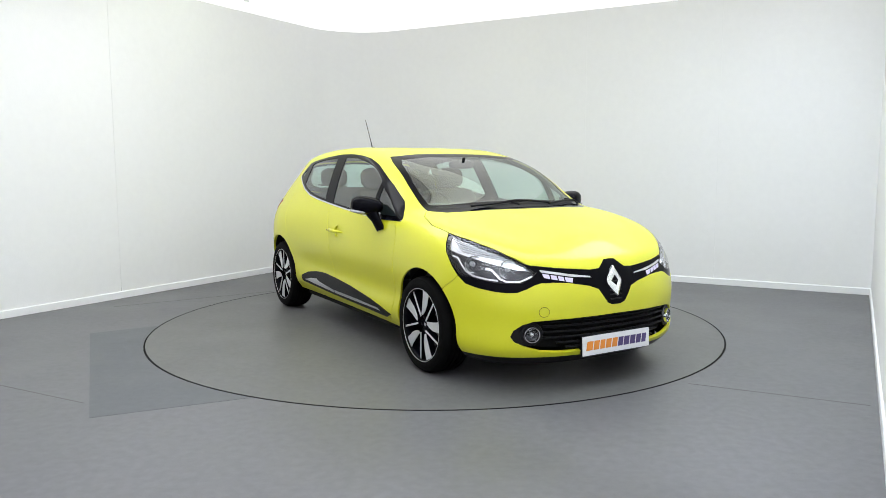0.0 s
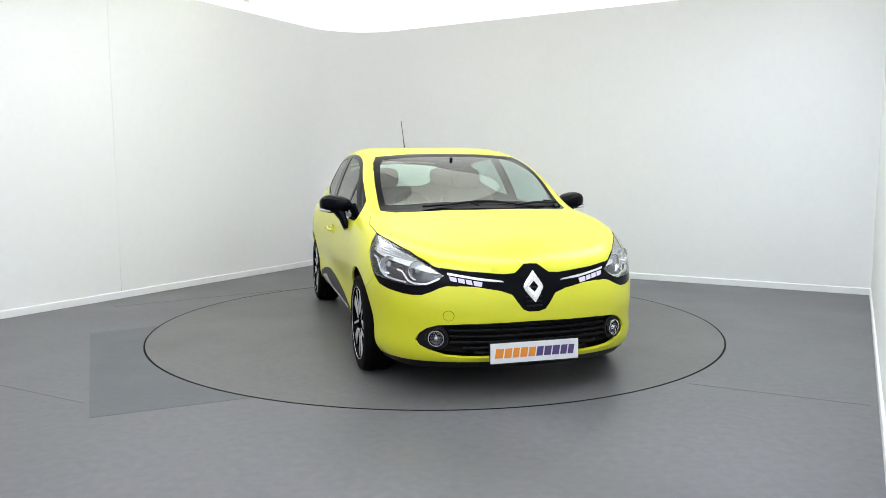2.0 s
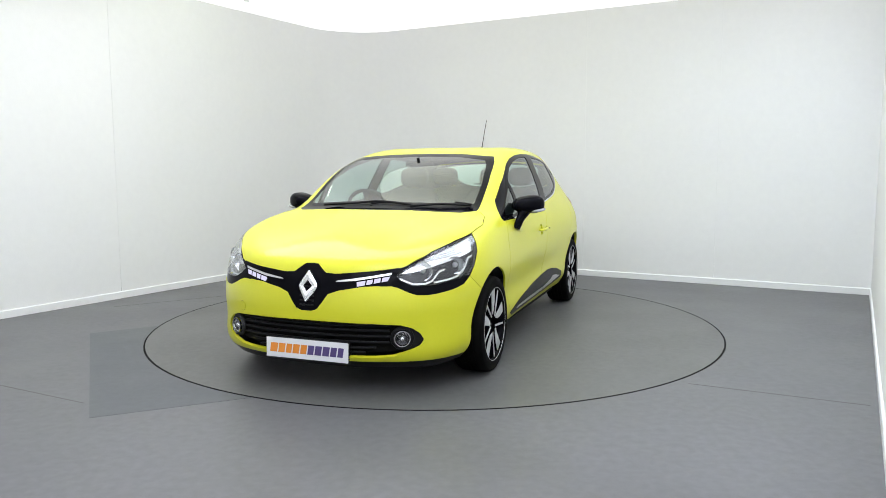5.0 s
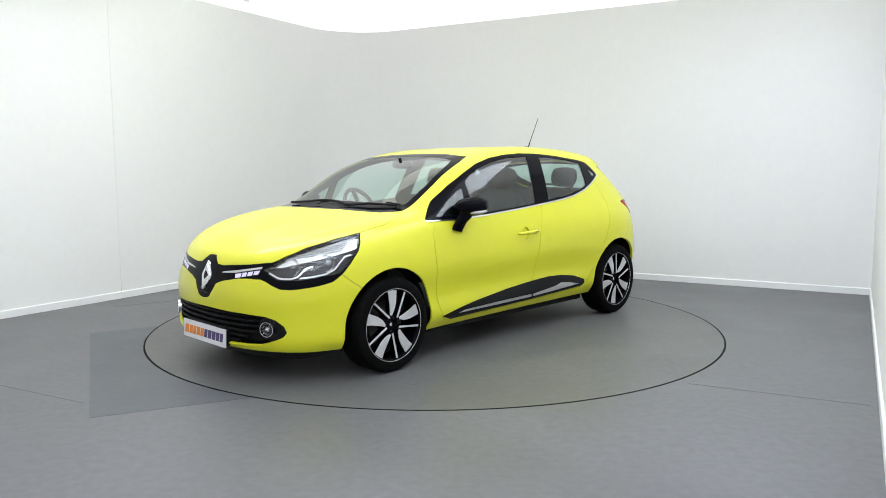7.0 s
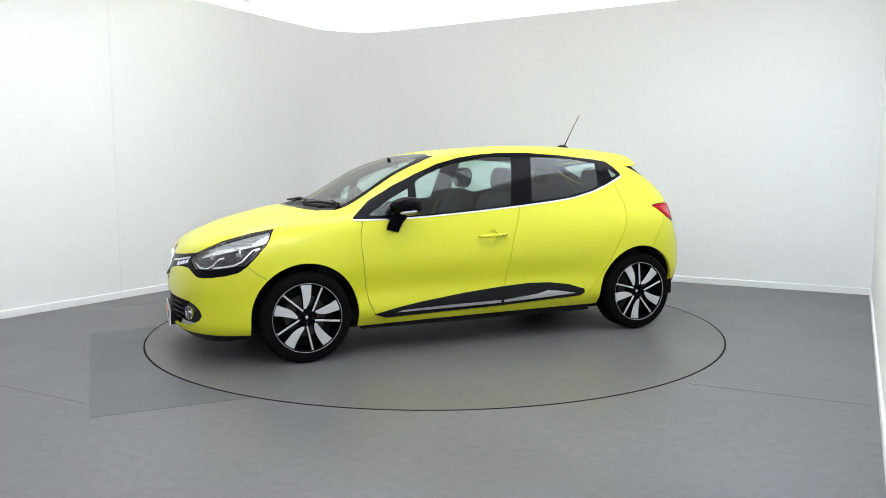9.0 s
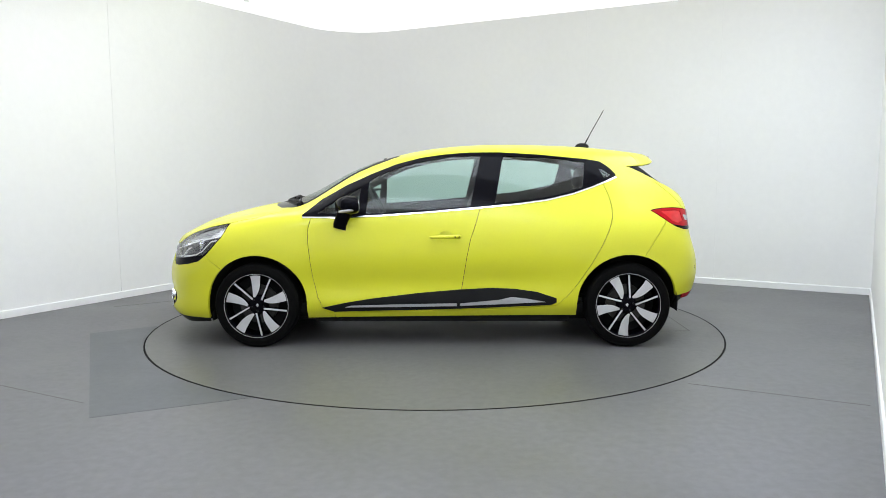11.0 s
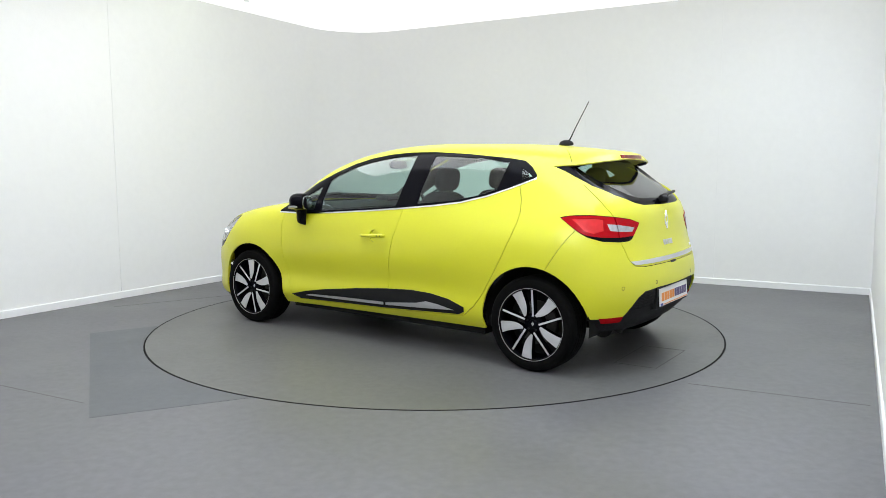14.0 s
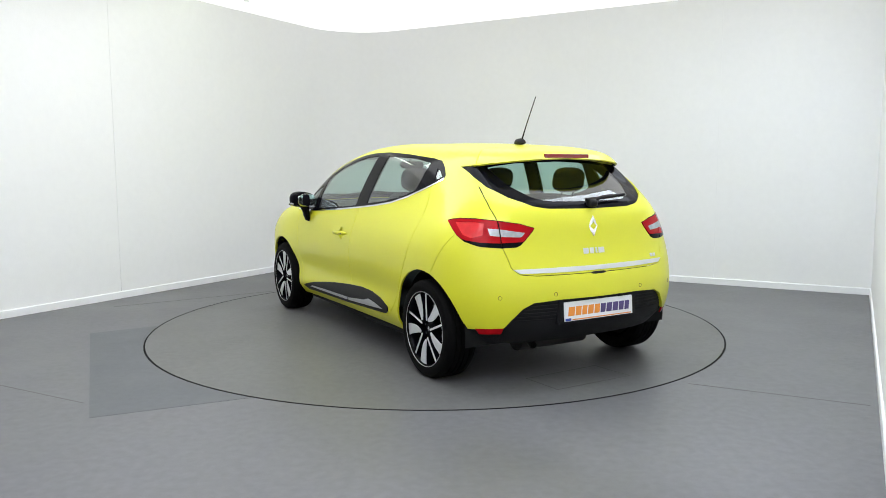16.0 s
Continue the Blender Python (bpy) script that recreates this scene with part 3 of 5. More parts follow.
SURROUND = [(-.376, .876), (-.508, .848), (-.678, .796), (-.823, .728), (-.900, .705), (-.99, .703), (-.99, .617), (-.930, .618), (-.895, .608), (-.850, .586), (-.800, .568), (-.740, .566), (-.680, .571), (-.578, .586), (-.500, .607), (-.452, .648), (-.413, .700), (-.372, .775), (-.367, .820)]
DAY_LAMP = [(.459, .670), (.451, .646), (.292, .615), (.286, .639)]
DAY_STRIP = [(.467, .689), (.319, .664), (.179, .645), (.167, .637), (.287, .646), (.463, .677)]
LOWER_GRILLE = [(.638, .320), (.621, .356), (.582, .388), (.527, .407), (.381, .415), (-.03, .421), (-.03, .226), (.260, .225), (.390, .225), (.491, .235), (.559, .259), (.621, .289)]
WINDSCREEN = [(.655, .980), (.643, 1.060), (.632, 1.154), (.608, 1.250), (.586, 1.298), (.546, 1.342), (.300, 1.362), (-.03, 1.368), (-.03, .990), (.286, .988), (.580, .974)]
SCREEN_CLEAR = [(.607, 1.020), (.604, 1.060), (.594, 1.154), (.570, 1.240), (.548, 1.284), (.512, 1.316), (.300, 1.336), (-.03, 1.343), (-.03, 1.036), (.286, 1.030), (.580, 1.012)]
SEAM_BONNET = [(1.96, .515), (1.80, .655), (1.62, .735), (1.500, .762), (1.319, .775), (1.165, .739), (1.06, .665)]


def arc(cx, cz, r, n=48):
    return [(cx + r * math.cos(2 * math.pi * i / n), cz + r * math.sin(2 * math.pi * i / n)) for i in range(n)]


AXLE_F, AXLE_R, HUB_Z = 1.311, -1.2955, 0.298
skin = Skin()
low_side = lambda c: c[1] > 0.55 and c[2] < 0.8
ARCH_Z = 0.302
skin.take(arc(AXLE_F, ARCH_Z, .352), "side", low_side)
skin.take(arc(AXLE_R, ARCH_Z, .357), "side", low_side)
skin.take([(AXLE_F - .352, 0), (AXLE_F - .352, ARCH_Z), (AXLE_F + .352, ARCH_Z), (AXLE_F + .352, 0)], "side", low_side)
skin.take([(AXLE_R - .357, 0), (AXLE_R - .357, ARCH_Z), (AXLE_R + .357, ARCH_Z), (AXLE_R + .357, 0)], "side", low_side)
is_front, is_rear, is_side = (lambda c: c[0] > 1.2), (lambda c: c[0] < -1.3), (lambda c: c[1] > 0.3)
cut = {}
for key, line, view, where in (("quarter", QUARTER_PANE, "side", is_side), ("front_pane", FRONT_PANE, "side", is_side), ("rear_pane", REAR_PANE, "side", is_side),
                               ("small_pane", SMALL_PANE, "side", is_side), ("dlo", DLO_BOTTOM + DLO_TOP, "side", is_side)):
    cut[key] = skin.take(line, view, where)
cut["waist"] = skin.take(DLO_BOTTOM + [(x - 0.004, z - 0.010) for x, z in DLO_BOTTOM[::-1]], "side", is_side)
cut["clear_screen"] = skin.take(SCREEN_CLEAR, "front", lambda c: c[0] > 0.2 and c[2] > 0.94)
cut["screen"] = skin.take(WINDSCREEN, "front", lambda c: c[0] > 0.2 and c[2] > 0.94)
cut["bright_f"] = skin.take(TRIM_BRIGHT_F, "side", low_side)
cut["bright_r"] = skin.take(TRIM_BRIGHT_R, "side", low_side)
cut["trim_f"] = skin.take(DOOR_TRIM, "side", low_side)
day_slits = []
for y in (.330, .368, .408):
    day_slits += skin.take([(y, .60), (y + .007, .60), (y + .016, .69), (y + .009, .69)], "front", lambda c: c[0] > 1.2 and .612 < c[2] < .672)
cut["day_lamp"] = skin.take(DAY_LAMP, "front", is_front)
skin.polys += day_slits
cut["day_strip"] = skin.take(DAY_STRIP, "front", is_front)
cut["headlamp"] = skin.take(HEADLAMP, "corner", is_front)
cut["surround"] = skin.take(SURROUND, "corner", is_front)
cut["band"] = skin.take(BAND, "front", is_front)
cut["opening"] = skin.take(LOWER_GRILLE, "front", is_front)
cut["lip"] = skin.take([(1.3, .198), (2.3, .198), (2.3, 0), (1.3, 0)], "side", lambda c: c[0] > 1.5) + skin.take([(-.05, .198), (.95, .198), (.95, 0), (-.05, 0)], "front", lambda c: c[0] > 1.5)
cut["rear_clear"] = skin.take(REAR_CLEAR, "rear", is_rear)
cut["rear_window"] = skin.take(REAR_WINDOW, "rear", is_rear)
lamp_polys = skin.take(TAIL_LAMP, "tail", is_rear)
cut["gasket"] = skin.take([(.594 + (u - .594) * 1.025, .890 + (z - .890) * 1.075) for u, z in TAIL_LAMP], "tail", is_rear)
rest = skin.polys
skin.polys = lamp_polys
skin.take(ribbon([(.606, 1.0), (.606, .8)], .006), "rear", is_rear)
cut["tail_dark"] = skin.take(TAIL_DARK, "tail", is_rear)
cut["clear"] = skin.take(TAIL_CLEAR, "tail", is_rear)
cut["tail_glow"] = skin.take(TAIL_GLOW, "tail", is_rear)
cut["tail_lamp"] = skin.polys
skin.polys = rest
cut["reflector"] = skin.take(REFLECTOR, "rear", is_rear)
cut["diffuser"] = skin.take(DIFFUSER, "rear", lambda c: c[0] < -1.5) + skin.take([(-1.95, .354), (-1.58, .354), (-1.58, .1), (-1.95, .1)], "side", lambda c: c[0] < -1.6)
cut["gate_strip"] = skin.take(GATE_STRIP, "rear", is_rear)
# shut lines: narrow gaps through the skin
for line, view, where in ((SEAM_FRONT, "side", is_side), (SEAM_MID, "side", is_side), (SEAM_REAR, "side", is_side), (SEAM_SILL, "side", is_side),
                          (SEAM_TAILGATE, "rear", is_rear), (SEAM_BONNET, "top", lambda c: c[0] > 1.0 and c[2] > .7),
                          ([(-1.560, .890), (-1.480, .773), (-1.400, .648)], "side", lambda c: c[0] < -1.3 and c[1] > .6),
                          ([(1.700, .668), (1.630, .607), (1.530, .540)], "side", lambda c: c[0] > 1.3 and c[1] > .6),
                          ([(-1.270, -.03), (-1.278, .28), (-1.325, .44), (-1.425, .560)], "top", lambda c: c[2] > 1.2),
                          ([(.768, .25), (.768, .18)], "side", low_side)):
    skin.take(ribbon(line, 0.0038 if len(line) > 3 else 0.0032), view, where)
cut["front_door"] = skin.take(SEAM_FRONT + SEAM_SILL[1:3] + SEAM_MID[::-1], "side", is_side)
cut["rear_door"] = skin.take(SEAM_MID + SEAM_SILL[3:] + SEAM_REAR[::-1] + [(-1.0, 1.12), (-.6, 1.04)], "side", is_side)
cut["bonnet"] = skin.take([(2.2, -.05), (2.2, .40), (2.0, .48)] + SEAM_BONNET + [(1.02, .62), (1.20, -.05)], "top", lambda c: c[2] > .66 and c[0] > 1.0)
cut["front_bumper"] = skin.take([(2.3, .1), (2.3, .72), (1.95, .72), (1.700, .668), (1.630, .607), (1.530, .540), (1.5, .1)], "side", is_front) \
    + skin.take([(-.05, .1), (-.05, .72), (.70, .72), (.80, .6), (.9, .1)], "front", lambda c: c[0] > 1.72)
cut["tailgate"] = skin.take([(-.05, 1.02), (.50, 1.08)] + SEAM_TAILGATE + [(-.05, .654)], "rear", is_rear)
cut["rear_bumper"] = skin.take([(-.05, .662), (.30, .662), (.53, .668), (.572, .707), (.60, .80), (.80, .86), (.95, .86), (.95, .1), (-.05, .1)], "rear", lambda c: c[0] < -1.66) \
    + skin.take([(-1.56, .890), (-1.480, .773), (-1.400, .648), (-1.40, .1), (-2, .1), (-2, .89)], "side", lambda c: c[0] < -1.35 and c[1] > .5)
cut["spoiler"] = skin.take([(-1.270, -.03), (-1.278, .28), (-1.325, .44), (-1.425, .560), (-1.46, .61), (-1.75, .61), (-1.75, -.03)], "top", lambda c: c[2] > 1.25)
cut["shell"] = skin.polys


def take_from(key, outline, view, where=None):
    """Takes a region out of a panel that was cut before."""
    skin.polys = cut[key]
    got = skin.take(outline, view, where)
    cut[key] = skin.polys
    return got


HANDLE_Z = .781
cut["cup"] = take_from("front_door", arc(-.018, HANDLE_Z, .043, 28), "side")
cut["tow_cap"] = take_from("front_bumper", arc(.473, .459, .027, 24), "front")
cut["tow_gap"] = take_from("front_bumper", arc(.473, .459, .0295, 24), "front")
for k, v in cut.items():
    if not v:
        print("empty region", k)

# ---- the car ----
car = tagged(new("car"), "lime yellow five-door hatchback standing on the turntable", "car")
LIP = 0.012
panel("body_shell", both(cut["shell"]), PAINT, car, lip=LIP)
panel("bonnet", both(cut["bonnet"]), PAINT, car, lip=LIP)
front_bumper = panel("front_bumper", both(cut["front_bumper"]), PAINT, car, lip=0.02)
rear_bumper = panel("rear_bumper", both(cut["rear_bumper"]), PAINT, car, lip=0.02)
spoiler = panel("roof_spoiler", both(cut["spoiler"]), PAINT, car, lip=LIP)
tailgate = panel("tailgate", both(cut["tailgate"]), PAINT, car, lip=LIP)
screen = panel("windscreen", both(cut["clear_screen"]), WINDSCREEN_GLASS, car, "clear windscreen glass")
panel("screen_border", both(cut["screen"]), GLOSS_BLACK, screen, "black printed windscreen border")
panel("rear_window_border", recess(both(cut["rear_window"])), GLOSS_BLACK, tailgate, "black printed rear window border", lift=-0.006, own=True)
back_glass = panel("rear_window", recess(both(cut["rear_clear"])), REAR_GLASS, tailgate, "tinted rear window glass", lift=-0.006, own=True)
panel("lower_lip", both(cut["lip"]), SATIN_BLACK, front_bumper, "black plastic lower lip")
panel("diffuser", both(cut["diffuser"]), GRAIN_BLACK, rear_bumper, "grained black lower bumper", lift=-0.022, lip=0.0)
panel("tailgate_strip", both(cut["gate_strip"]), SATIN_CHROME, tailgate, "satin chrome strip", lift=0.004, lip=0.01)
panel("grille_band", both(cut["band"]), GLOSS_BLACK, car, "gloss black upper grille band", lift=-0.003, lip=0.005)
doors = {}
for side, flip in (("left", list), ("right", mirrored)):
    fd = panel("front_door", flip(cut["front_door"]), PAINT, car, lip=LIP)
    rd = panel("rear_door", flip(cut["rear_door"]), PAINT, car, lip=LIP)
    doors[side] = (fd, rd)
    panel("window_trim", flip(cut["dlo"]), GLOSS_BLACK, car, "gloss black window surround", lip=0.01)
    panel("waist_strip", flip(cut["waist"]), CHROME, car, "chrome strip below the windows", lift=0.003, lip=0.006)
    panel("quarter_glass", flip(cut["quarter"]), SIDE_GLASS, fd, "tinted glass", lift=-0.003)
    panel("door_glass", flip(cut["front_pane"]), SIDE_GLASS, fd, "tinted glass", lift=-0.003)
    panel("door_glass", flip(cut["rear_pane"]), SIDE_GLASS, rd, "tinted glass", lift=-0.003)
    panel("quarter_glass", flip(cut["small_pane"]), SIDE_GLASS, rd, "tinted glass", lift=-0.003)
    panel("door_moulding", flip(cut["trim_f"]), SATIN_BLACK, car, "black plastic lower door moulding", lift=0.006, lip=0.01)
    panel("moulding_strip", flip(cut["bright_f"]), SATIN_CHROME, fd, "satin chrome strip", lift=0.009, lip=0.01)
    panel("moulding_strip", flip(cut["bright_r"]), SATIN_CHROME, rd, "satin chrome strip", lift=0.009, lip=0.01)
    hl = panel("headlamp", flip(cut["headlamp"]), LENS_GLASS, car, "clear headlamp with chrome reflectors")
    panel("housing", flip(cut["headlamp"]), LAMP_DARK, hl, "dark grey lamp housing", lift=-0.045)
    panel("lamp_surround", flip(cut["surround"]), GLOSS_BLACK, car, "gloss black headlamp surround", lift=-0.003, lip=0.005)
    panel("day_lamp", flip(cut["day_lamp"]), DRL_GLOW, car, "lit white daytime running lamp", lift=-0.001)
    panel("day_lamp_strip", flip(cut["day_strip"]), SATIN_CHROME, car, "satin chrome strip over the day lamp", lift=0.003, lip=0.01)
    tl = panel("tail_lamp", flip(cut["tail_lamp"]), RED_LENS, car, "red tail lamp with a clear section", lift=0.004, lip=0.015)
    panel("clear_section", flip(cut["clear"]), CLEAR_GREY, tl, "clear reversing lamp section", lift=0.005, lip=0.01)
    panel("light_field", flip(cut["tail_glow"]), RED_FIELD, tl, "brighter red light field", lift=0.001, lip=0.006)
    panel("lamp_gasket", flip(cut["gasket"]), GLOSS_BLACK, tl, "thin black seal round the lamp", lift=-0.002, lip=0.01)
    panel("lower_lens", flip(cut["tail_dark"]), GLOSS_BLACK, tl, "dark lower edge of the lamp", lift=0.004, lip=0.01)
    panel("reflector", flip(cut["reflector"]), RED_LENS, rear_bumper, "red bumper reflector", lift=0.002, lip=0.01)
# dark lining behind the panels and cabin trim
solid = [k for k in ("shell", "spoiler", "cup", "bonnet", "front_bumper", "rear_bumper", "tailgate", "dlo", "waist", "front_door", "rear_door", "trim_f", "bright_f", "bright_r", "tail_lamp", "tail_glow", "gasket", "clear",
                     "tail_dark", "reflector", "gate_strip", "surround")]
lining = []
for k in solid:
    lining += cut[k]
panel("cabin_lining", both(lining), TRIMCLOTH, car, "dark cabin lining", lift=-0.016)


# ---- car: wheels ----
def lathe(profile, segs=64, closed=False):
    """Turns (radius, across) pairs round the car's cross axis."""
    bm = bmesh.new()
    rings = []
    for r, y in profile:
        rings.append([bm.verts.new((r * math.cos(2 * math.pi * i / segs), y, r * math.sin(2 * math.pi * i / segs))) for i in range(segs)])
    for a, b in zip(rings, rings[1:] + (rings[:1] if closed else [])):
        for i in range(segs):
            j = (i + 1) % segs
            bm.faces.new((a[i], a[j], b[j], b[i]))
    bmesh.ops.recalc_face_normals(bm, faces=bm.faces)
    return bm


def shaded(ob, angle=35):
    ob.data.polygons.foreach_set("use_smooth", [True] * len(ob.data.polygons))
    ob.data.set_sharp_from_angle(angle=radians(angle))
    return ob


def slab(points, y0, y1, bevel=0.0):
    """An outline in the wheel's plane, made thick from y0 to y1."""
    bm = bmesh.new()
    a = [bm.verts.new((x, y0, z)) for x, z in points]
    b = [bm.verts.new((x, y1, z)) for x, z in points]
    k = len(points)
    bm.faces.new(a)
    face = bm.faces.new(b)
    for i in range(k):
        bm.faces.new((a[i], a[(i + 1) % k], b[(i + 1) % k], b[i]))
    bmesh.ops.recalc_face_normals(bm, faces=bm.faces)
    if bevel:
        bmesh.ops.bevel(bm, geom=list(face.edges), offset=bevel, segments=1, affect="EDGES")
    return bm


def polar(r, deg):
    return (r * math.cos(radians(deg)), r * math.sin(radians(deg)))


RIM = .952


def wheel(spin):
    """One wheel with its outer face towards +y; origin in its middle."""
    w = new("wheel")
    prof = [(.226, .088), (.232, .098), (.250, .1035), (.272, .1025), (.287, .096), (.296, .084), (.3015, .070), (.302, .052), (.2965, .0515), (.2965, .0465), (.302, .046),
            (.3025, .018), (.2965, .0175), (.2965, .0125), (.3025, .012), (.3025, -.012), (.2965, -.0125), (.2965, -.0175), (.3025, -.018), (.302, -.046), (.2965, -.0465), (.2965, -.0515), (.302, -.052),
            (.3015, -.070), (.296, -.084), (.287, -.096), (.270, -.1025), (.250, -.1035), (.226, -.088)]
    prof = [(r * .985 if r > .28 else r * .955 if r < .24 else r * .97, y) for r, y in prof]
    shaded(part("tyre", lathe(prof, 72), RUBBER, w, "black low-profile tyre"), 30)
    rim = [(.236, .100), (.2395, .0985), (.240, .094), (.2335, .090), (.226, .080), (.222, .060), (.215, .020), (.212, -.08), (.226, -.088), (.226, -.095)]
    shaded(part("rim", lathe([(r * RIM, y) for r, y in rim], 72), GLOSS_BLACK, w, "gloss black alloy rim barrel"), 30)
    shaded(part("rim_edge", lathe([(r * RIM, y) for r, y in ((.2352, .0985), (.2358, .1002), (.2376, .1002), (.2386, .0985))], 72), ALLOY, w, "machined silver rim edge"), 50)
    shaded(part("brake_disc", lathe([(.05, .012), (.135, .012), (.137, .010), (.137, -.012), (.05, -.012)], 48), IRON, w, "grey iron brake disc"), 30)
    bm = lathe([(0.002, -.02), (.215, -.02), (.215, -.03), (.002, -.03)], 48)
    part("dust_shield", bm, UNDER, w, "dark backing plate")
    hub = [(.002, .064), (.024, .064), (.030, .060), (.034, .062), (.058, .058), (.066, .050), (.068, .02), (.068, 0)]
    shaded(part("hub", lathe(hub, 48), GLOSS_BLACK, w, "gloss black hub"), 30)
    cap = slab([(.011, 0), (0, .015), (-.011, 0), (0, -.015)], .062, .0655)
    part("hub_badge", cap, BRIGHT, w, "silver diamond hub badge")
    for i in range(5):
        a = spin + 72 * i
        bm = bmesh.new()
        x, z = polar(.045, a + 36)
        bmesh.ops.create_cone(bm, cap_ends=True, segments=6, radius1=.0085, radius2=.0085, depth=.02, matrix=Matrix.Translation((x, .055, z)) @ pose(0, 0, 0, 90, 0, 0))
        part("wheel_bolt", bm, SATIN_BLACK, w)
        blade = [polar(.064, a - 8), polar(.090, a + 6), polar(.115, a + 10.5), polar(.150, a + 11.5), polar(.195, a + 10.0), polar(.220, a + 9.5), polar(.2335, a + 8.5), polar(.2345, a), polar(.2345, a - 8), polar(.228, a - 10),
                 polar(.19, a - 9.5), polar(.15, a - 10.5), polar(.10, a - 14), polar(.070, a - 20)]
        part("spoke_back", slab([(x * RIM, z * RIM) for x, z in blade], .045, .083), GLOSS_BLACK, w, "gloss black spoke side")
        part("spoke", slab([(x * .995 * RIM, z * .995 * RIM) for x, z in blade], .0832, .0875, .0012), ALLOY, w, "wide machined silver spoke")
        inner, outer = Vector(polar(.056, a + 42)), Vector(polar(.236, a + 28.5))
        t = (outer - inner).normalized()
        n = Vector((-t.y, t.x))
        back = [inner + n * .011, outer + n * .010, outer - n * .010, inner - n * .011]
        thin = [inner + n * .0062, outer + n * .0066, outer - n * .0066, inner - n * .0062]
        part("thin_spoke_back", slab([tuple(v * .985 * RIM) for v in back], .045, .083), GLOSS_BLACK, w, "gloss black spoke side")
        part("thin_spoke", slab([tuple(v * RIM) for v in thin], .0832, .0875, .001), ALLOY, w, "narrow machined silver spoke")
    return w


def place(ob, m):
    ob.parent = car
    ob.matrix_basis = m
    return ob


TRACK_F, TRACK_R = .756, .744
wf = wheel(17)
wr = wheel(62)
place(wf, pose(AXLE_F, TRACK_F, HUB_Z))
place(wr, pose(AXLE_R, TRACK_R, HUB_Z))
for src, x, TRACK, spin in ((wf, AXLE_F, TRACK_F, 57.8), (wr, AXLE_R, TRACK_R, 0)):
    c2 = copy_thing(src, pose(0, 0, 0))
    place(c2, pose(x, -TRACK, HUB_Z) @ pose(0, 0, 0, 0, 0, 180) @ pose(0, 0, 0, 0, spin, 0))

# wheel wells
for x, r in ((AXLE_F, .358), (AXLE_R, .363)):
    for s in (1, -1):
        bm = bmesh.new()
        angs = [-8 + 196 * i / 32 for i in range(33)]
        rows = []
        for y in (.775, .60, .50):
            rows.append([bm.verts.new((x + r * math.cos(radians(a)), s * y, HUB_Z + r * math.sin(radians(a)))) for a in angs])
        for a, b in zip(rows, rows[1:]):
            for i in range(32):
                bm.faces.new((a[i], a[i + 1], b[i + 1], b[i]))
        bm.faces.new(rows[-1])
        part("wheel_arch_liner", bm, UNDER, car, "black plastic wheel arch liner")

# underbody
bm = bmesh.new()
# first two set low and wide to deepen the shade under the car
box(bm, -1.30, 1.90, -.56, .56, .145, .225, 0.02)
box(bm, -.90, .92, -.74, .74, .165, .23, 0.015)
box(bm, -1.05, 1.05, -.74, .74, .23, .30)
box(bm, 1.5, 1.86, -.46, .46, .19, .60)
box(bm, -1.74, -1.35, -.46, .46, .30, .50)
# shelf added below the day lamps to keep their light from the grille
box(bm, 1.55, 1.98, -.50, .50, .588, .600)
part("underbody", bm, UNDER, car, "black underbody with added light-blocking plates")
bm = bmesh.new()
bmesh.ops.create_cone(bm, cap_ends=True, segments=20, radius1=.075, radius2=.075, depth=.50, matrix=pose(-1.55, .10, .235, 90, 0, 0))
bmesh.ops.create_cone(bm, cap_ends=False, segments=16, radius1=.022, radius2=.022, depth=.10, matrix=pose(-1.62, .30, .225, 0, 70, 0))
shaded(part("exhaust", bm, IRON, car, "steel exhaust silencer and pipe"))
for s in (1, -1):
    bm = bmesh.new()
    box(bm, 1.640, 1.652, s * .70 - .06, s * .70 + .06, .175, .24, 0.003)
    part("mud_deflector", bm, UNDER, car, "black rubber wheel deflector")


# ---- car: front ----
def front_at(y, z):
    p, n = skin.where_is((4, max(abs(y), .004), z), (-1, 0, 0))
    return Vector((p[0], math.copysign(p[1], y) if y else 0.0, p[2])), Vector((n[0], math.copysign(n[1], y) if y else n[1], n[2]))


def rear_at(y, z):
    p, n = skin.where_is((-4, max(abs(y), .004), z), (1, 0, 0))
    return Vector((p[0], math.copysign(p[1], y) if y else 0.0, p[2])), Vector((n[0], math.copysign(n[1], y) if y else n[1], n[2]))


# lower grille: dark backing and curved slats
panel("grille_backing", both(cut["opening"]), UNDER, front_bumper, "dark grille backing", lift=-0.055)
rim_polys = take_from("opening", arc(.575, .328, .062, 30), "front")
panel("grille_rim", rim_polys, SATIN_BLACK, front_bumper, "black fog lamp bezel", lift=-0.012)
panel("grille_rim", mirrored(rim_polys), SATIN_BLACK, front_bumper, "black fog lamp bezel", lift=-0.012)
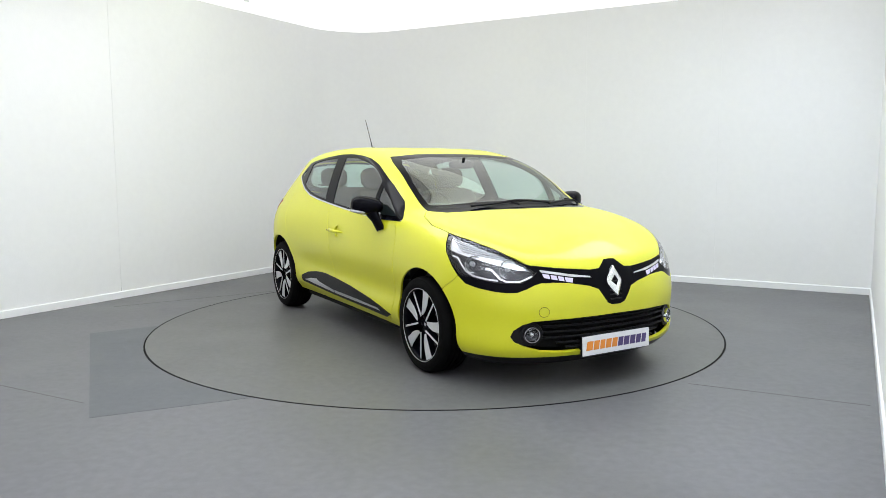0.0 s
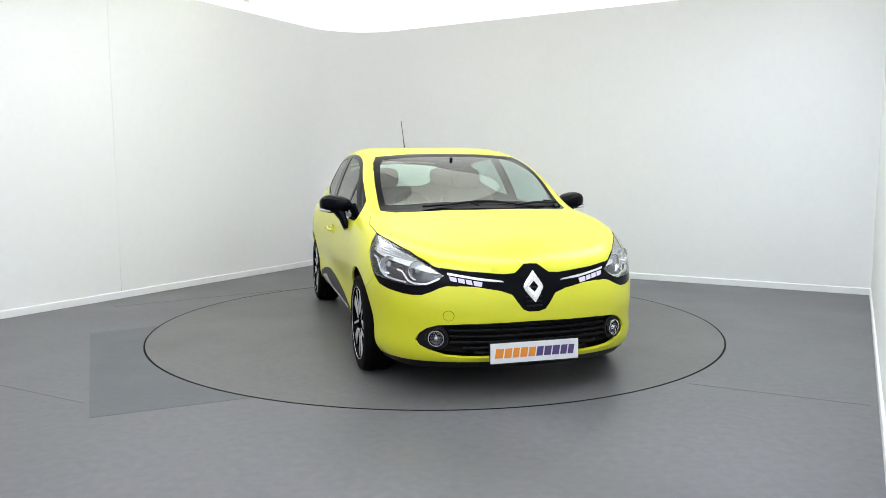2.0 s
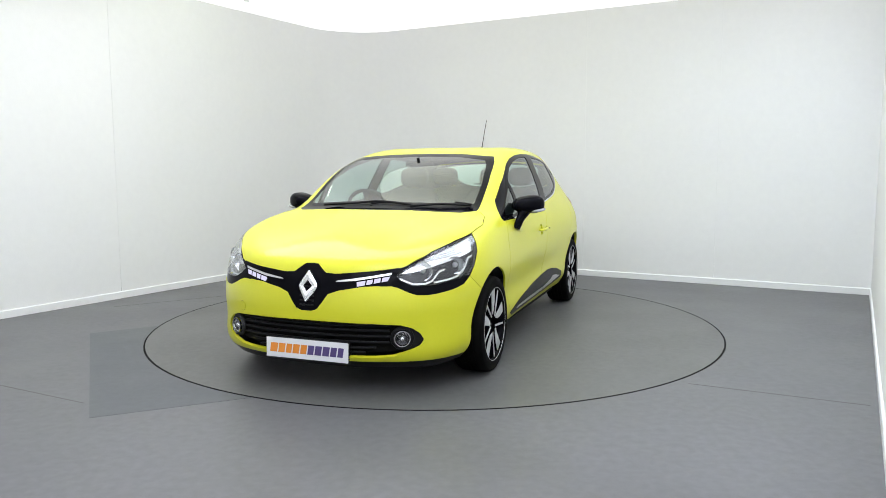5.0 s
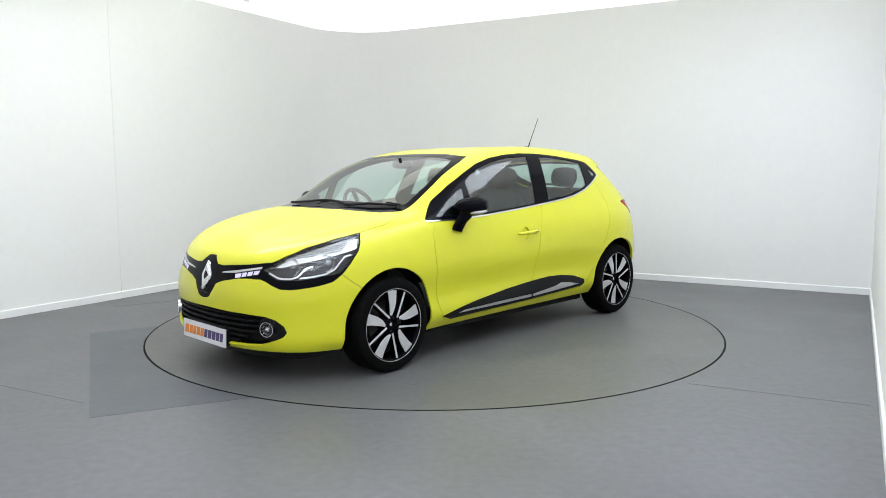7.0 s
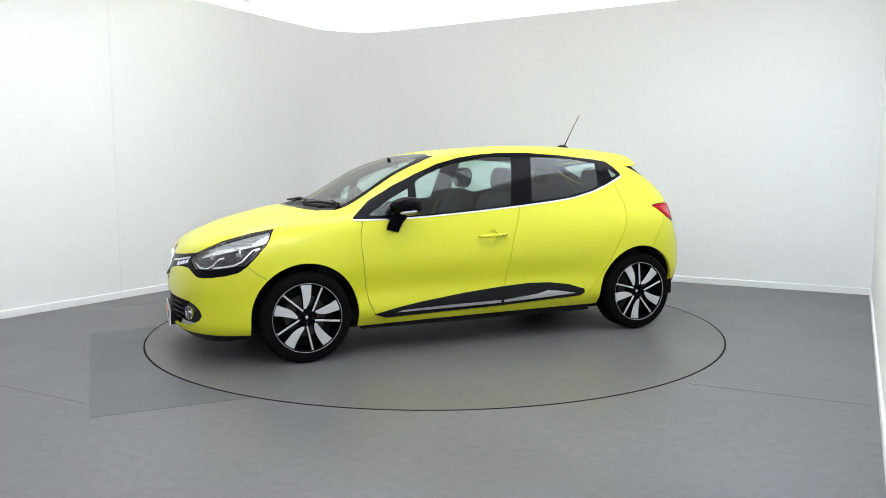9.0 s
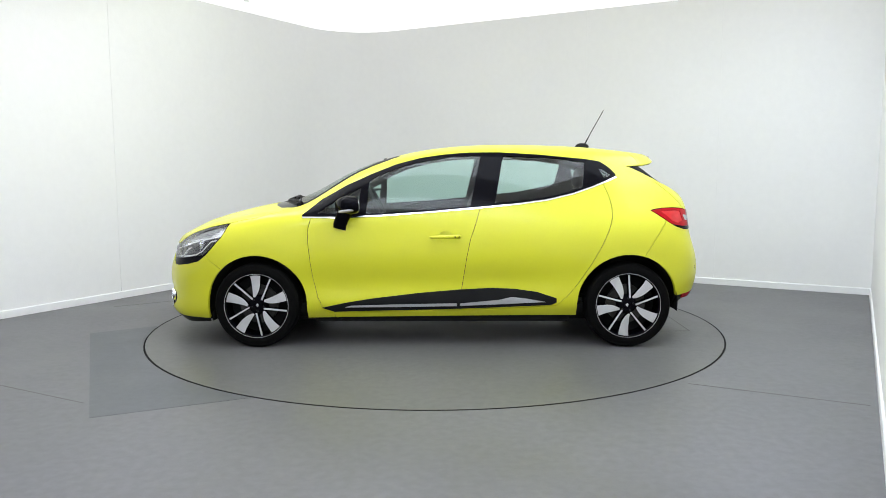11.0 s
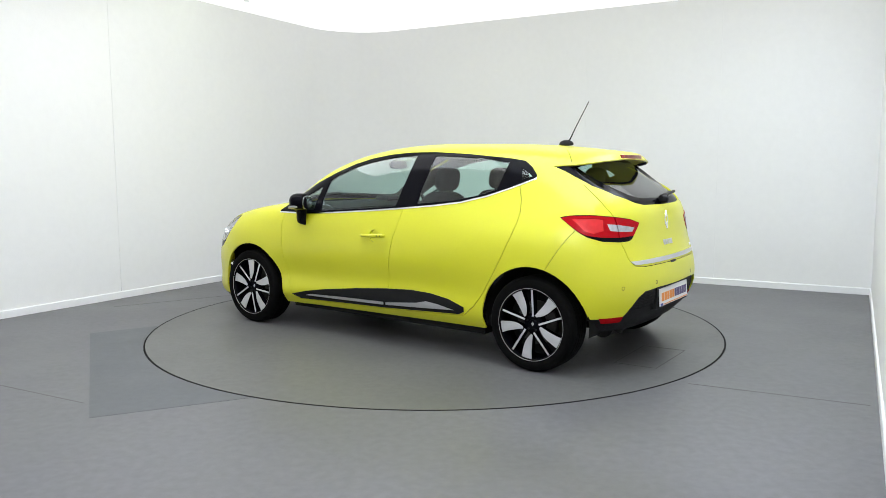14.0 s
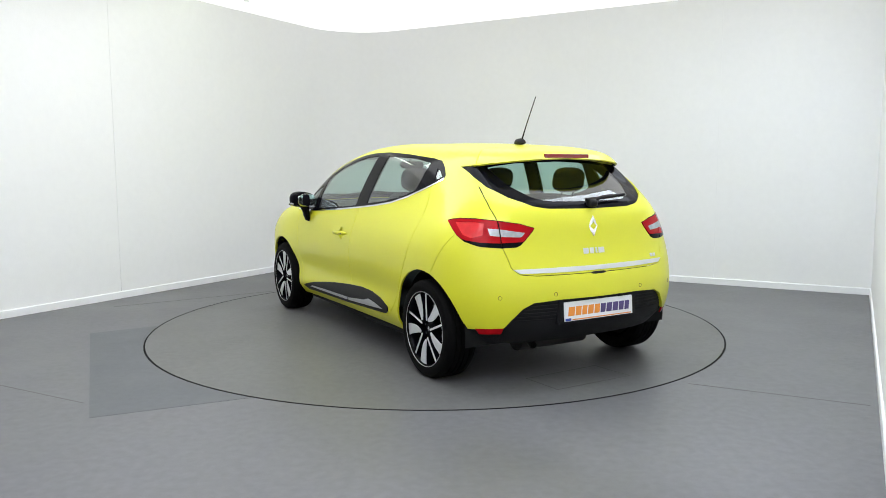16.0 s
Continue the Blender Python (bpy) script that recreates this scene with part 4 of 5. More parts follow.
for z in (.250, .281, .312, .343, .374, .402):
    bm = bmesh.new()
    rings = []
    lim = .47 if z > .3 else (.40 if z > .26 else .34)
    for i in range(41):
        y = -lim + 2 * lim * i / 40
        p, n = front_at(y, z)
        q = p - n * .016
        d = Vector((n.x, n.y, 0)).normalized()
        rings.append([bm.verts.new(q + d * a + Vector((0, 0, b))) for a, b in ((-.022, -.004), (.004, -.0075), (.008, -.001), (.003, .005), (-.022, .002))])
    for a, b in zip(rings, rings[1:]):
        for i in range(5):
            bm.faces.new((a[i], a[(i + 1) % 5], b[(i + 1) % 5], b[i]))
    bmesh.ops.recalc_face_normals(bm, faces=bm.faces)
    shaded(part("grille_slat", bm, SLAT_BLACK, front_bumper, "black horizontal grille slat"), 25)


def ring_mesh(r0, r1, depth, segs=40):
    return lathe([(r0, 0), (r0 + .002, depth), (r1 - .002, depth), (r1, 0)], segs, True)


for s in (1, -1):
    p, n = front_at(s * .535, .334)
    aim = Vector((.90, s * .42, 0)).normalized()
    m = Matrix.Translation(p - n * .016) @ aim.to_track_quat("Y", "Z").to_matrix().to_4x4()
    fog = part("fog_lamp", lathe([(.001, .004), (.02, .006), (.032, .012), (.036, .016)], 32), FOG_BOWL, car, "round fog lamp with a chrome ring")
    fog.matrix_basis = m
    shaded(fog)
    shaded(part("chrome_ring", ring_mesh(.038, .0465, .026), CHROME, fog, "chrome ring"))
    part("bezel", ring_mesh(.0465, .066, .006), SATIN_BLACK, fog, "black lamp bezel")
    shaded(part("bulb", lathe([(.001, .024), (.009, .022), (.014, .015), (.016, .008), (.013, .005)], 20), LAMP_CHROME, fog, "lamp bulb shield"))
    part("lens", lathe([(.001, .027), (.02, .0255), (.038, .020)], 32), LENS_GLASS, fog, "clear lens")

# tow cover
panel("tow_cover", mirrored(cut["tow_cap"]), PAINT, front_bumper, lift=.0008, lip=.006)
panel("bumper_patch", cut["tow_cap"] + cut["tow_gap"], PAINT, front_bumper)
panel("tow_cover_joint", mirrored(cut["tow_gap"]), GAP, front_bumper, "thin joint round the cover", lift=-.003)


def badge(name, z0, z1, w, bar, at, parent, thick):
    """An open diamond of silver bars, following the panel behind it."""
    zc, h = (z0 + z1) / 2, (z1 - z0) / 2
    outer = [(0, z1), (w, zc), (0, z0), (-w, zc)]
    k = 1 - bar / w
    inner = [(0, zc + h * k * .86), (w * k, zc), (0, zc - h * k * .86), (-w * k, zc)]
    bm = bmesh.new()
    p0, n0 = at(0.001, z0)
    p1, n1 = at(0.001, z1)

    def lift(y, z, d):
        f = (z - z0) / (z1 - z0)
        base = p0.lerp(p1, f)
        n = Vector((n0.lerp(n1, f).x, 0, n0.lerp(n1, f).z)).normalized()
        return Vector((base.x, y, z)) + n * (d - abs(y) * .25)
    a = [bm.verts.new(lift(y, z, .002)) for y, z in outer]
    b = [bm.verts.new(lift(y * .95, zc + (z - zc) * .95, thick)) for y, z in outer]
    mid = [bm.verts.new(lift((o[0] + i[0]) / 2, (o[1] + i[1]) / 2, thick * 1.35)) for o, i in zip(outer, inner)]
    c = [bm.verts.new(lift(y, z, thick)) for y, z in inner]
    d = [bm.verts.new(lift(y, z, .002)) for y, z in inner]
    for u, v in ((a, b), (b, mid), (mid, c), (c, d)):
        for i in range(4):
            j = (i + 1) % 4
            bm.faces.new((u[i], u[j], v[j], v[i]))
    bmesh.ops.recalc_face_normals(bm, faces=bm.faces)
    return part(name, bm, BRIGHT, parent, "silver diamond badge")


badge("badge", .519, .694, .070, .042, front_at, car, .015)
badge("badge", .858, .980, .045, .023, rear_at, tailgate, .008)


def number_plate(m, parent, label, accents):
    """A white show plate; the dealer's wording is drawn as slanted colour blocks."""
    pl = part("show_plate", box(bmesh.new(), -.004, .004, -.26, .26, -.0555, .0555, .002), PLATE_WHITE, parent, label)
    pl.matrix_basis = m
    part("plate_border", box(bmesh.new(), -.006, -.0045, -.264, .264, -.0595, .0595, .001), SATIN_BLACK, pl, "thin dark plate edge")
    y = .232
    widths = [.052, .046, .040, .046, .044, .042, .046, .046, .042, .038]
    k = .464 / (sum(widths) + .009 * 9)
    for i, w in enumerate(widths):
        w *= k
        bm = bmesh.new()
        sl = .008
        ys = [(-y, -.026), (-y + w, -.026), (-y + w + sl, .026), (-y + sl, .026)]
        a = [bm.verts.new((.0042, q[0] - .004, q[1])) for q in ys]
        b = [bm.verts.new((.0052, q[0] - .004, q[1])) for q in ys]
        bm.faces.new(b)
        for j in range(4):
            bm.faces.new((a[j], a[(j + 1) % 4], b[(j + 1) % 4], b[j]))
        bmesh.ops.recalc_face_normals(bm, faces=bm.faces)
        part("plate_block", bm, PLATE_ORANGE if i < 5 else PLATE_PURPLE, pl, "orange block" if i < 5 else "dark purple block")
        y -= w + .009 * k
    if accents:
        part("plate_line", box(bmesh.new(), .0042, .0050, -.205, .245, -.051, -.045), PLATE_ORANGE, pl, "thin orange line")
        part("plate_corner", box(bmesh.new(), .0042, .0052, -.256, -.215, -.053, -.038), PLATE_BLUE, pl, "small blue block")
    return pl


number_plate(pose(2.1215, 0, .252, 0, -2, 0), front_bumper, "white show plate with an orange and purple wordmark", False)
number_plate(pose(-1.893, 0, .4425, 0, 5, 0) @ pose(0, 0, 0, 0, 0, 180), rear_bumper, "white show plate with an orange and purple wordmark", True)
bm = bmesh.new()
box(bm, 2.06, 2.116, -.25, .25, .205, .30, .004)
part("plate_holder", bm, SATIN_BLACK, front_bumper, "black plate holder")
bm = bmesh.new()
box(bm, -1.888, -1.82, -.29, .29, .37, .512, .006)
part("plate_holder", bm, GRAIN_BLACK, rear_bumper, "black plate recess")

# headlamp insides
UPPER = [(-.37, .878), (-.50, .854), (-.65, .802), (-.80, .739), (-.905, .685), (-.80, .697), (-.65, .732), (-.50, .764), (-.42, .782), (-.366, .80)]
LINE_1 = [(-.405, .760), (-.440, .752), (-.462, .720), (-.490, .680), (-.536, .655), (-.602, .643), (-.690, .634)]
LINE_2 = [(-.616, .702), (-.654, .693), (-.676, .670), (-.700, .645), (-.741, .630), (-.813, .630), (-.884, .660)]
lens_polys = list(cut["headlamp"])
skin.polys = lens_polys
line_polys = skin.take(ribbon(LINE_1, .010), "corner") + skin.take(ribbon(LINE_2, .010), "corner")
upper_polys = skin.take(UPPER, "corner")
skin.polys = list(cut["headlamp"])
rib_polys = []
for k in range(5):
    z = .745 + k * .017
    rib_polys += skin.take([(-.78 + k * .055, z), (-.78 + k * .055, z + .006), (-.46 + k * .015, z + .052), (-.46 + k * .015, z + .046)], "corner")
lamps = [o for o in car.children if o.name.startswith("headlamp")]
for hl, flip, s in ((lamps[0], list, 1), (lamps[1], mirrored, -1)):
    panel("light_guide", flip(line_polys), BRIGHT, hl, "bright silver trim line", lift=-.018, lip=.012)
    panel("indicator_reflector", flip(upper_polys), LAMP_CHROME, hl, "silver indicator reflector", lift=-.026, lip=.02)
    panel("reflector_rib", flip(rib_polys), LAMP_GREY, hl, "ribbed reflector", lift=-.020, lip=.006)
    for u, v, r in ((-.545, .712, .046), (-.745, .690, .050)):
        e1, e2, n = VIEWS["corner"]
        p, nn = skin.where_is(e1 * u + e2 * v + np.array([C40, S40, 0]) * 4, -np.array([C40, S40, 0]))
        aim = Vector((.95, s * .30, 0)).normalized()
        m = Matrix.Translation((p[0] - .030, s * (p[1] - .022), p[2])) @ aim.to_track_quat("Y", "Z").to_matrix().to_4x4()
        bowl = part("reflector_bowl", lathe([(.001, -.035), (r * .45, -.030), (r * .8, -.014), (r, .006), (r + .005, .008)], 32), LAMP_CHROME, hl, "chrome reflector bowl")
        bowl.matrix_basis = m
        shaded(bowl)
        bulb = part("bulb_cap", lathe([(.001, .010), (.010, .007), (.015, -.004), (.015, -.025)], 20), LAMP_GREY, hl, "silver bulb cap")
        bulb.matrix_basis = m
        shaded(bulb)

# bonnet and grille fine lines: ribs in the middle of the band
for z in (.505, .53, .555, .58, .605, .63):
    bm = bmesh.new()
    half = .045
    p, n = front_at(.001, z)
    box(bm, p.x - .012, p.x - .0005, -half, half, z - .004, z + .004, .001)
    part("grille_rib", bm, SATIN_BLACK, car, "thin black grille rib")


# ---- car: mirrors, handles, wipers, aerial ----
def rounded_ball(sx, sy, sz, power=3.0, u=28, v=18):
    bm = bmesh.new()
    bmesh.ops.create_uvsphere(bm, u_segments=u, v_segments=v, radius=1)
    for w in bm.verts:
        x, y, z = w.co
        l = (abs(x) ** power + abs(y) ** power + abs(z) ** power) ** (1 / power)
        w.co = Vector((x / l * sx, y / l * sy, z / l * sz))
    return bm


for s in (1, -1):
    mr = new("door_mirror")
    mr["label"] = "gloss black door mirror with a clear indicator"
    bm = rounded_ball(.085, .112, .064, 2.7)
    for v in bm.verts:
        if v.co.x < -.035:
            v.co.x = -.035 - (v.co.x + .035) * -.12
        f = (v.co.y + .112) / .224
        v.co.z *= .80 + .26 * min(1, f * 1.5)
        v.co.z += .010 * f
        if v.co.z < 0:
            v.co.z *= .92
    shaded(part("shell", bm, GLOSS_BLACK, mr), 40)
    bm = rounded_ball(.006, .098, .050, 3.0)
    part("mirror_glass", bm, MIRROR, mr, "mirror glass").matrix_basis = pose(-.042, 0, .003)
    bm = rounded_ball(.050, .058, .013, 2.4)
    part("indicator", bm, CLEAR_GREY, mr, "clear side indicator").matrix_basis = pose(.034, .058, -.030, 8, 0, 38)
    mr.parent = car
    mr.matrix_basis = pose(.645, s * .892, 1.000, 0, 0, 26 * s)
    if s < 0:
        for o in mr.children:
            me = o.data.copy()
            for v in me.vertices:
                v.co.y = -v.co.y
            me.flip_normals()
            o.data = me
            l = o.matrix_basis.to_translation()
            r = o.matrix_basis.to_euler()
            o.matrix_basis = Matrix.LocRotScale((l.x, -l.y, l.z), Euler((-r.x, r.y, -r.z)), None)
    bm = bmesh.new()
    rings = []
    for f, cx, cy, cz, rx, ry in ((0, .720, .826, .838, .044, .024), (.25, .716, .838, .868, .045, .026), (.55, .700, .850, .905, .046, .028), (.8, .685, .866, .935, .050, .036), (1, .675, .875, .960, .052, .044)):
        rings.append([bm.verts.new((cx + rx * math.cos(a), s * (cy + ry * math.sin(a)), cz + .25 * rx * math.cos(a))) for a in [2 * math.pi * i / 20 for i in range(20)]])
    for a, b in zip(rings, rings[1:]):
        for i in range(20):
            bm.faces.new((a[i], a[(i + 1) % 20], b[(i + 1) % 20], b[i]))
    bm.faces.new(rings[0])
    bmesh.ops.recalc_face_normals(bm, faces=bm.faces)
    shaded(part("mirror_stalk", bm, GLOSS_BLACK, car, "gloss black mirror stalk"), 50)
    # door handle with its cup
    door = doors["left" if s > 0 else "right"][0]
    flip = list if s > 0 else mirrored
    panel("handle_cup", flip(cut["cup"]), PAINT, door, lift=-.013)
    bm = bmesh.new()
    rings = []
    for i in range(15):
        f = i / 14
        x = .092 - .222 * f
        arch = math.sin(math.pi * min(1, max(0, f))) ** .5
        h = .0105 + .0055 * f if 0 < f < 1 else .005
        yy = .850 + .024 * arch
        rings.append([bm.verts.new((x, s * (yy + .010 * math.sin(a)), HANDLE_Z + .006 * f + h * math.cos(a))) for a in [2 * math.pi * k / 12 for k in range(12)]])
    for a, b in zip(rings, rings[1:]):
        for i in range(12):
            bm.faces.new((a[i], a[(i + 1) % 12], b[(i + 1) % 12], b[i]))
    bm.faces.new(rings[0])
    bm.faces.new(rings[-1])
    bmesh.ops.recalc_face_normals(bm, faces=bm.faces)
    hd = shaded(part("door_handle", bm, PAINT, door, "yellow pull handle"), 60)
    for k, x in ((0, -.085), (1, -.112)):
        bm = bmesh.new()
        bmesh.ops.create_cone(bm, cap_ends=True, segments=16, radius1=.0045, radius2=.004, depth=.004, matrix=pose(x, s * .882, HANDLE_Z + .005, 90, 0, 0))
        part("keyhole", bm, SATIN_BLACK, hd, "small dark button")

# wipers
def rod(name, pts, r, material, parent, label="", taper=1.0):
    bm = bmesh.new()
    rings = []
    for i, p in enumerate(pts):
        p = Vector(p)
        t = (Vector(pts[min(i + 1, len(pts) - 1)]) - Vector(pts[max(i - 1, 0)])).normalized()
        q = t.to_track_quat("Z", "Y").to_matrix()
        rr = r * (1 + (taper - 1) * i / (len(pts) - 1))
        rings.append([bm.verts.new(p + q @ Vector((rr * math.cos(a), rr * math.sin(a), 0))) for a in [2 * math.pi * k / 10 for k in range(10)]])
    for a, b in zip(rings, rings[1:]):
        for i in range(10):
            bm.faces.new((a[i], a[(i + 1) % 10], b[(i + 1) % 10], b[i]))
    bm.faces.new(rings[0])
    bm.faces.new(rings[-1])
    bmesh.ops.recalc_face_normals(bm, faces=bm.faces)
    return shaded(part(name, bm, material, parent, label), 60)


rod("wiper_arm", [(1.215, -.03, 1.010), (1.170, -.06, 1.026), (1.155, .05, 1.036), (1.160, .18, 1.030)], .009, SATIN_BLACK, car, "black wiper arm", .7)
rod("wiper_blade", [(1.185, -.40, 1.012), (1.185, -.20, 1.024), (1.165, -.02, 1.040), (1.165, .10, 1.035), (1.185, .25, 1.020)], .008, SATIN_BLACK, car, "black wiper blade")
rod("wiper_arm", [(1.060, .62, .995), (1.030, .61, 1.020), (1.050, .50, 1.034)], .009, SATIN_BLACK, car, "black wiper arm", .7)
rod("wiper_blade", [(1.195, .24, 1.014), (1.125, .42, 1.026), (1.025, .60, 1.015)], .008, SATIN_BLACK, car, "black wiper blade")
bm = bmesh.new()
rings = []
for i in range(25):
    y = -.63 + 1.26 * i / 24
    k = abs(y) / .63
    x0 = 1.262 - .215 * k ** 2.2
    z0 = 1.000 - .012 * k
    rings.append([bm.verts.new((x0, y, z0)), bm.verts.new((x0 - .085 + .02 * k, y, z0 + .022)), bm.verts.new((x0 - .085 + .02 * k, y, z0 + .012)), bm.verts.new((x0, y, z0 - .012))])
for a, b in zip(rings, rings[1:]):
    for i in range(4):
        bm.faces.new((a[i], a[(i + 1) % 4], b[(i + 1) % 4], b[i]))
bmesh.ops.recalc_face_normals(bm, faces=bm.faces)
part("scuttle_panel", bm, SATIN_BLACK, car, "black plastic panel below the windscreen")
rod("rear_wiper_arm", [(-1.800, -.005, 1.045), (-1.815, -.01, 1.068), (-1.800, -.10, 1.088), (-1.775, -.20, 1.095)], .011, SATIN_BLACK, tailgate, "black rear wiper arm", .7)
rod("rear_wiper_blade", [(-1.797, .03, 1.072), (-1.795, -.10, 1.082), (-1.775, -.29, 1.096)], .010, SATIN_BLACK, tailgate, "black rear wiper blade")
bm = rounded_ball(.035, .030, .026, 2.5)
shaded(part("wiper_pivot", bm, SATIN_BLACK, tailgate, "black rear wiper pivot cap"))
bpy.data.objects["wiper_pivot"].matrix_basis = pose(-1.802, -.01, 1.052)
bm = rounded_ball(.055, .024, .032, 2.2)
for v in bm.verts:
    if v.co.z < 0:
        v.co.z *= .3
aer = shaded(part("aerial", bm, SATIN_BLACK, car, "black roof aerial with a long rod"))
aer.matrix_basis = pose(-1.098, 0, 1.420)
rod("aerial_rod", [(-.020, 0, .020), (-.066, 0, .110)], .0055, SATIN_BLACK, aer, "black aerial foot", .6)
rod("aerial_whip", [(-.066, 0, .110), (-.166, 0, .290)], .0036, IRON, aer, "thin grey aerial rod", .8)

# tail details: the spoiler's underside, from its trailing edge to the glass
bm = bmesh.new()
rings = []
for i in range(49):
    y = -.585 + 1.17 * i / 48
    z = np.interp(abs(y), (0, .173, .364, .496, .594), (1.317, 1.311, 1.299, 1.284, 1.267))
    p, n = rear_at(y, z)
    d = window_depth(y, z) + .012
    rings.append([bm.verts.new(p + Vector(v)) for v in ((.001, 0, .001), (d * .5, 0, .006), (d, 0, -.004), (d, 0, .012), (.012, 0, .010))])
for a, b in zip(rings, rings[1:]):
    for i in range(5):
        bm.faces.new((a[i], a[(i + 1) % 5], b[(i + 1) % 5], b[i]))
bmesh.ops.recalc_face_normals(bm, faces=bm.faces)
shaded(part("spoiler_underside", bm, PAINT, spoiler), 40)
bm = bmesh.new()
rings = []
for i in range(13):
    y = -.17 + .34 * i / 12
    p, n = rear_at(y, 1.327)
    rings.append([bm.verts.new(p + Vector((a, 0, b))) for a, b in ((.004, .015), (-.007, .013), (-.008, -.011), (.004, -.013))])
for a, b in zip(rings, rings[1:]):
    for i in range(4):
        bm.faces.new((a[i], a[(i + 1) % 4], b[(i + 1) % 4], b[i]))
bm.faces.new(rings[0])
bm.faces.new(rings[-1])
bmesh.ops.recalc_face_normals(bm, faces=bm.faces)
part("high_brake_lamp", bm, DARK_RED, spoiler, "dark red high brake lamp")
for y, w, z in ((.066, .040, .778), (.022, .030, .778), (-.012, .014, .778), (-.050, .046, .778), (-.47, .024, .722), (-.50, .022, .722)):
    h = .017 if z > .75 else .010
    p, n = rear_at(y if abs(y) > .001 else .001, z)
    bm = box(bmesh.new(), -.004, .003, -w / 2, w / 2, -h, h, .002)
    o = part("model_mark", bm, SATIN_CHROME, tailgate, "small chrome mark")
    o.matrix_basis = Matrix.Translation(p) @ n.to_track_quat("X", "Z").to_matrix().to_4x4()
for y, z in ((.645, .545), (.323, .552), (-.323, .552), (-.645, .545)):
    p, n = rear_at(y, z)
    bm = ring_mesh(.0095, .0115, .0012, 20)
    o = part("parking_sensor", bm, SATIN_BLACK, rear_bumper, "small round parking sensor")
    o.matrix_basis = Matrix.Translation(p) @ n.to_track_quat("Y", "Z").to_matrix().to_4x4()
p, n = rear_at(.001, .655)
bm = rounded_ball(.007, .060, .009, 3)
o = part("gate_handle", bm, SATIN_BLACK, tailgate, "small black tailgate grip below the strip")
o.matrix_basis = pose(p.x + .003, 0, .652)
for k in range(5):
    for s in (1, -1):
        rings = []
        bm = bmesh.new()
        for i in range(9):
            y = .30 + (.33 - .028 * k) * i / 8
            z = .400 + .021 * k
            p, n = rear_at(s * y, z)
            rings.append([bm.verts.new(p - n * .024 + Vector((a, 0, b))) for a, b in ((.004, -.005), (-.008, -.003), (-.008, .003), (.004, .006))])
        for a, b in zip(rings, rings[1:]):
            for i in range(4):
                bm.faces.new((a[i], a[(i + 1) % 4], b[(i + 1) % 4], b[i]))
        bmesh.ops.recalc_face_normals(bm, faces=bm.faces)
        part("diffuser_rib", bm, GRAIN_BLACK, rear_bumper, "black bumper grille rib")


# ---- car: cabin ----
def soft_block(name, size, m, material, parent, label="", power=5.0):
    ob = part(name, rounded_ball(*size, power, 24, 16), material, parent, label)
    ob.matrix_basis = m
    return shaded(ob, 60)


def seat(x, y, wide):
    st = new("seat")
    st["label"] = "dark grey cloth seat"
    st.parent = car
    st.matrix_basis = pose(x, y, 0)
    soft_block("cushion", (.26, wide, .075), pose(.20, 0, .46, 0, -8, 0), SEATCLOTH, st)
    soft_block("backrest", (.075, wide * .98, .33), pose(-.12, 0, .76, 0, -16, 0), SEATCLOTH, st)
    for yy in ((0,) if wide < .4 else (-.38, .38)):
        soft_block("headrest", (.048, .125, .085), pose(-.225, yy, 1.175, 0, -10, 0), SEATCLOTH, st, "dark cloth headrest", 3.2)
        for k in (-.05, .05):
            rod("headrest_post", [(-.20, yy + k, 1.02), (-.22, yy + k, 1.12)], .007, SATIN_BLACK, st, "black headrest post")
    return st


seat(-.10, .36, .25)
seat(-.10, -.36, .25)
seat(-.92, 0, .62)
bm = bmesh.new()
prof = [(1.16, .955), (.95, .985), (.76, .975), (.70, .930), (.72, .85), (.80, .70), (.86, .50), (1.20, .50)]
a = [bm.verts.new((x, -.68, z)) for x, z in prof]
b = [bm.verts.new((x, .68, z)) for x, z in prof]
bm.faces.new(a)
bm.faces.new(b[::-1])
for i in range(len(prof)):
    j = (i + 1) % len(prof)
    bm.faces.new((a[i], a[j], b[j], b[i]))
bmesh.ops.recalc_face_normals(bm, faces=bm.faces)
bmesh.ops.bevel(bm, geom=[e for e in bm.edges], offset=.012, segments=2, affect="EDGES")
part("dashboard", bm, TRIMCLOTH, car, "dark grey dashboard")
bm = bmesh.new()
box(bm, .74, .90, -.50, -.22, .97, 1.015, .02)
part("instrument_hood", bm, TRIMCLOTH, car, "dark instrument hood")
sw = new("steering_wheel")
sw["label"] = "black steering wheel"
sw.parent = car
sw.matrix_basis = pose(.56, -.36, .93, 0, -65, 0)
bm = bmesh.new()
rings = []
for i in range(40):
    a = 2 * math.pi * i / 40
    c = Vector((math.cos(a), math.sin(a), 0))
    rings.append([bm.verts.new(c * (.18 + .015 * math.cos(b)) + Vector((0, 0, .015 * math.sin(b)))) for b in [2 * math.pi * k / 10 for k in range(10)]])
for i in range(40):
    a, b = rings[i], rings[(i + 1) % 40]
    for k in range(10):
        bm.faces.new((a[k], b[k], b[(k + 1) % 10], a[(k + 1) % 10]))
bmesh.ops.recalc_face_normals(bm, faces=bm.faces)
shaded(part("rim", bm, SATIN_BLACK, sw), 60)
soft_block("hub", (.06, .075, .03), pose(0, 0, -.01), SATIN_BLACK, sw)
for a in (0, 180, 270):
    bm = bmesh.new()
    box(bm, .05, .17, -.02, .02, -.012, .004, .004)
    part("spoke", bm, SATIN_BLACK, sw).matrix_basis = pose(0, 0, 0, 0, 0, a + 90)
rod("column", [(0, 0, -.02), (0, 0, -.30)], .04, SATIN_BLACK, sw)
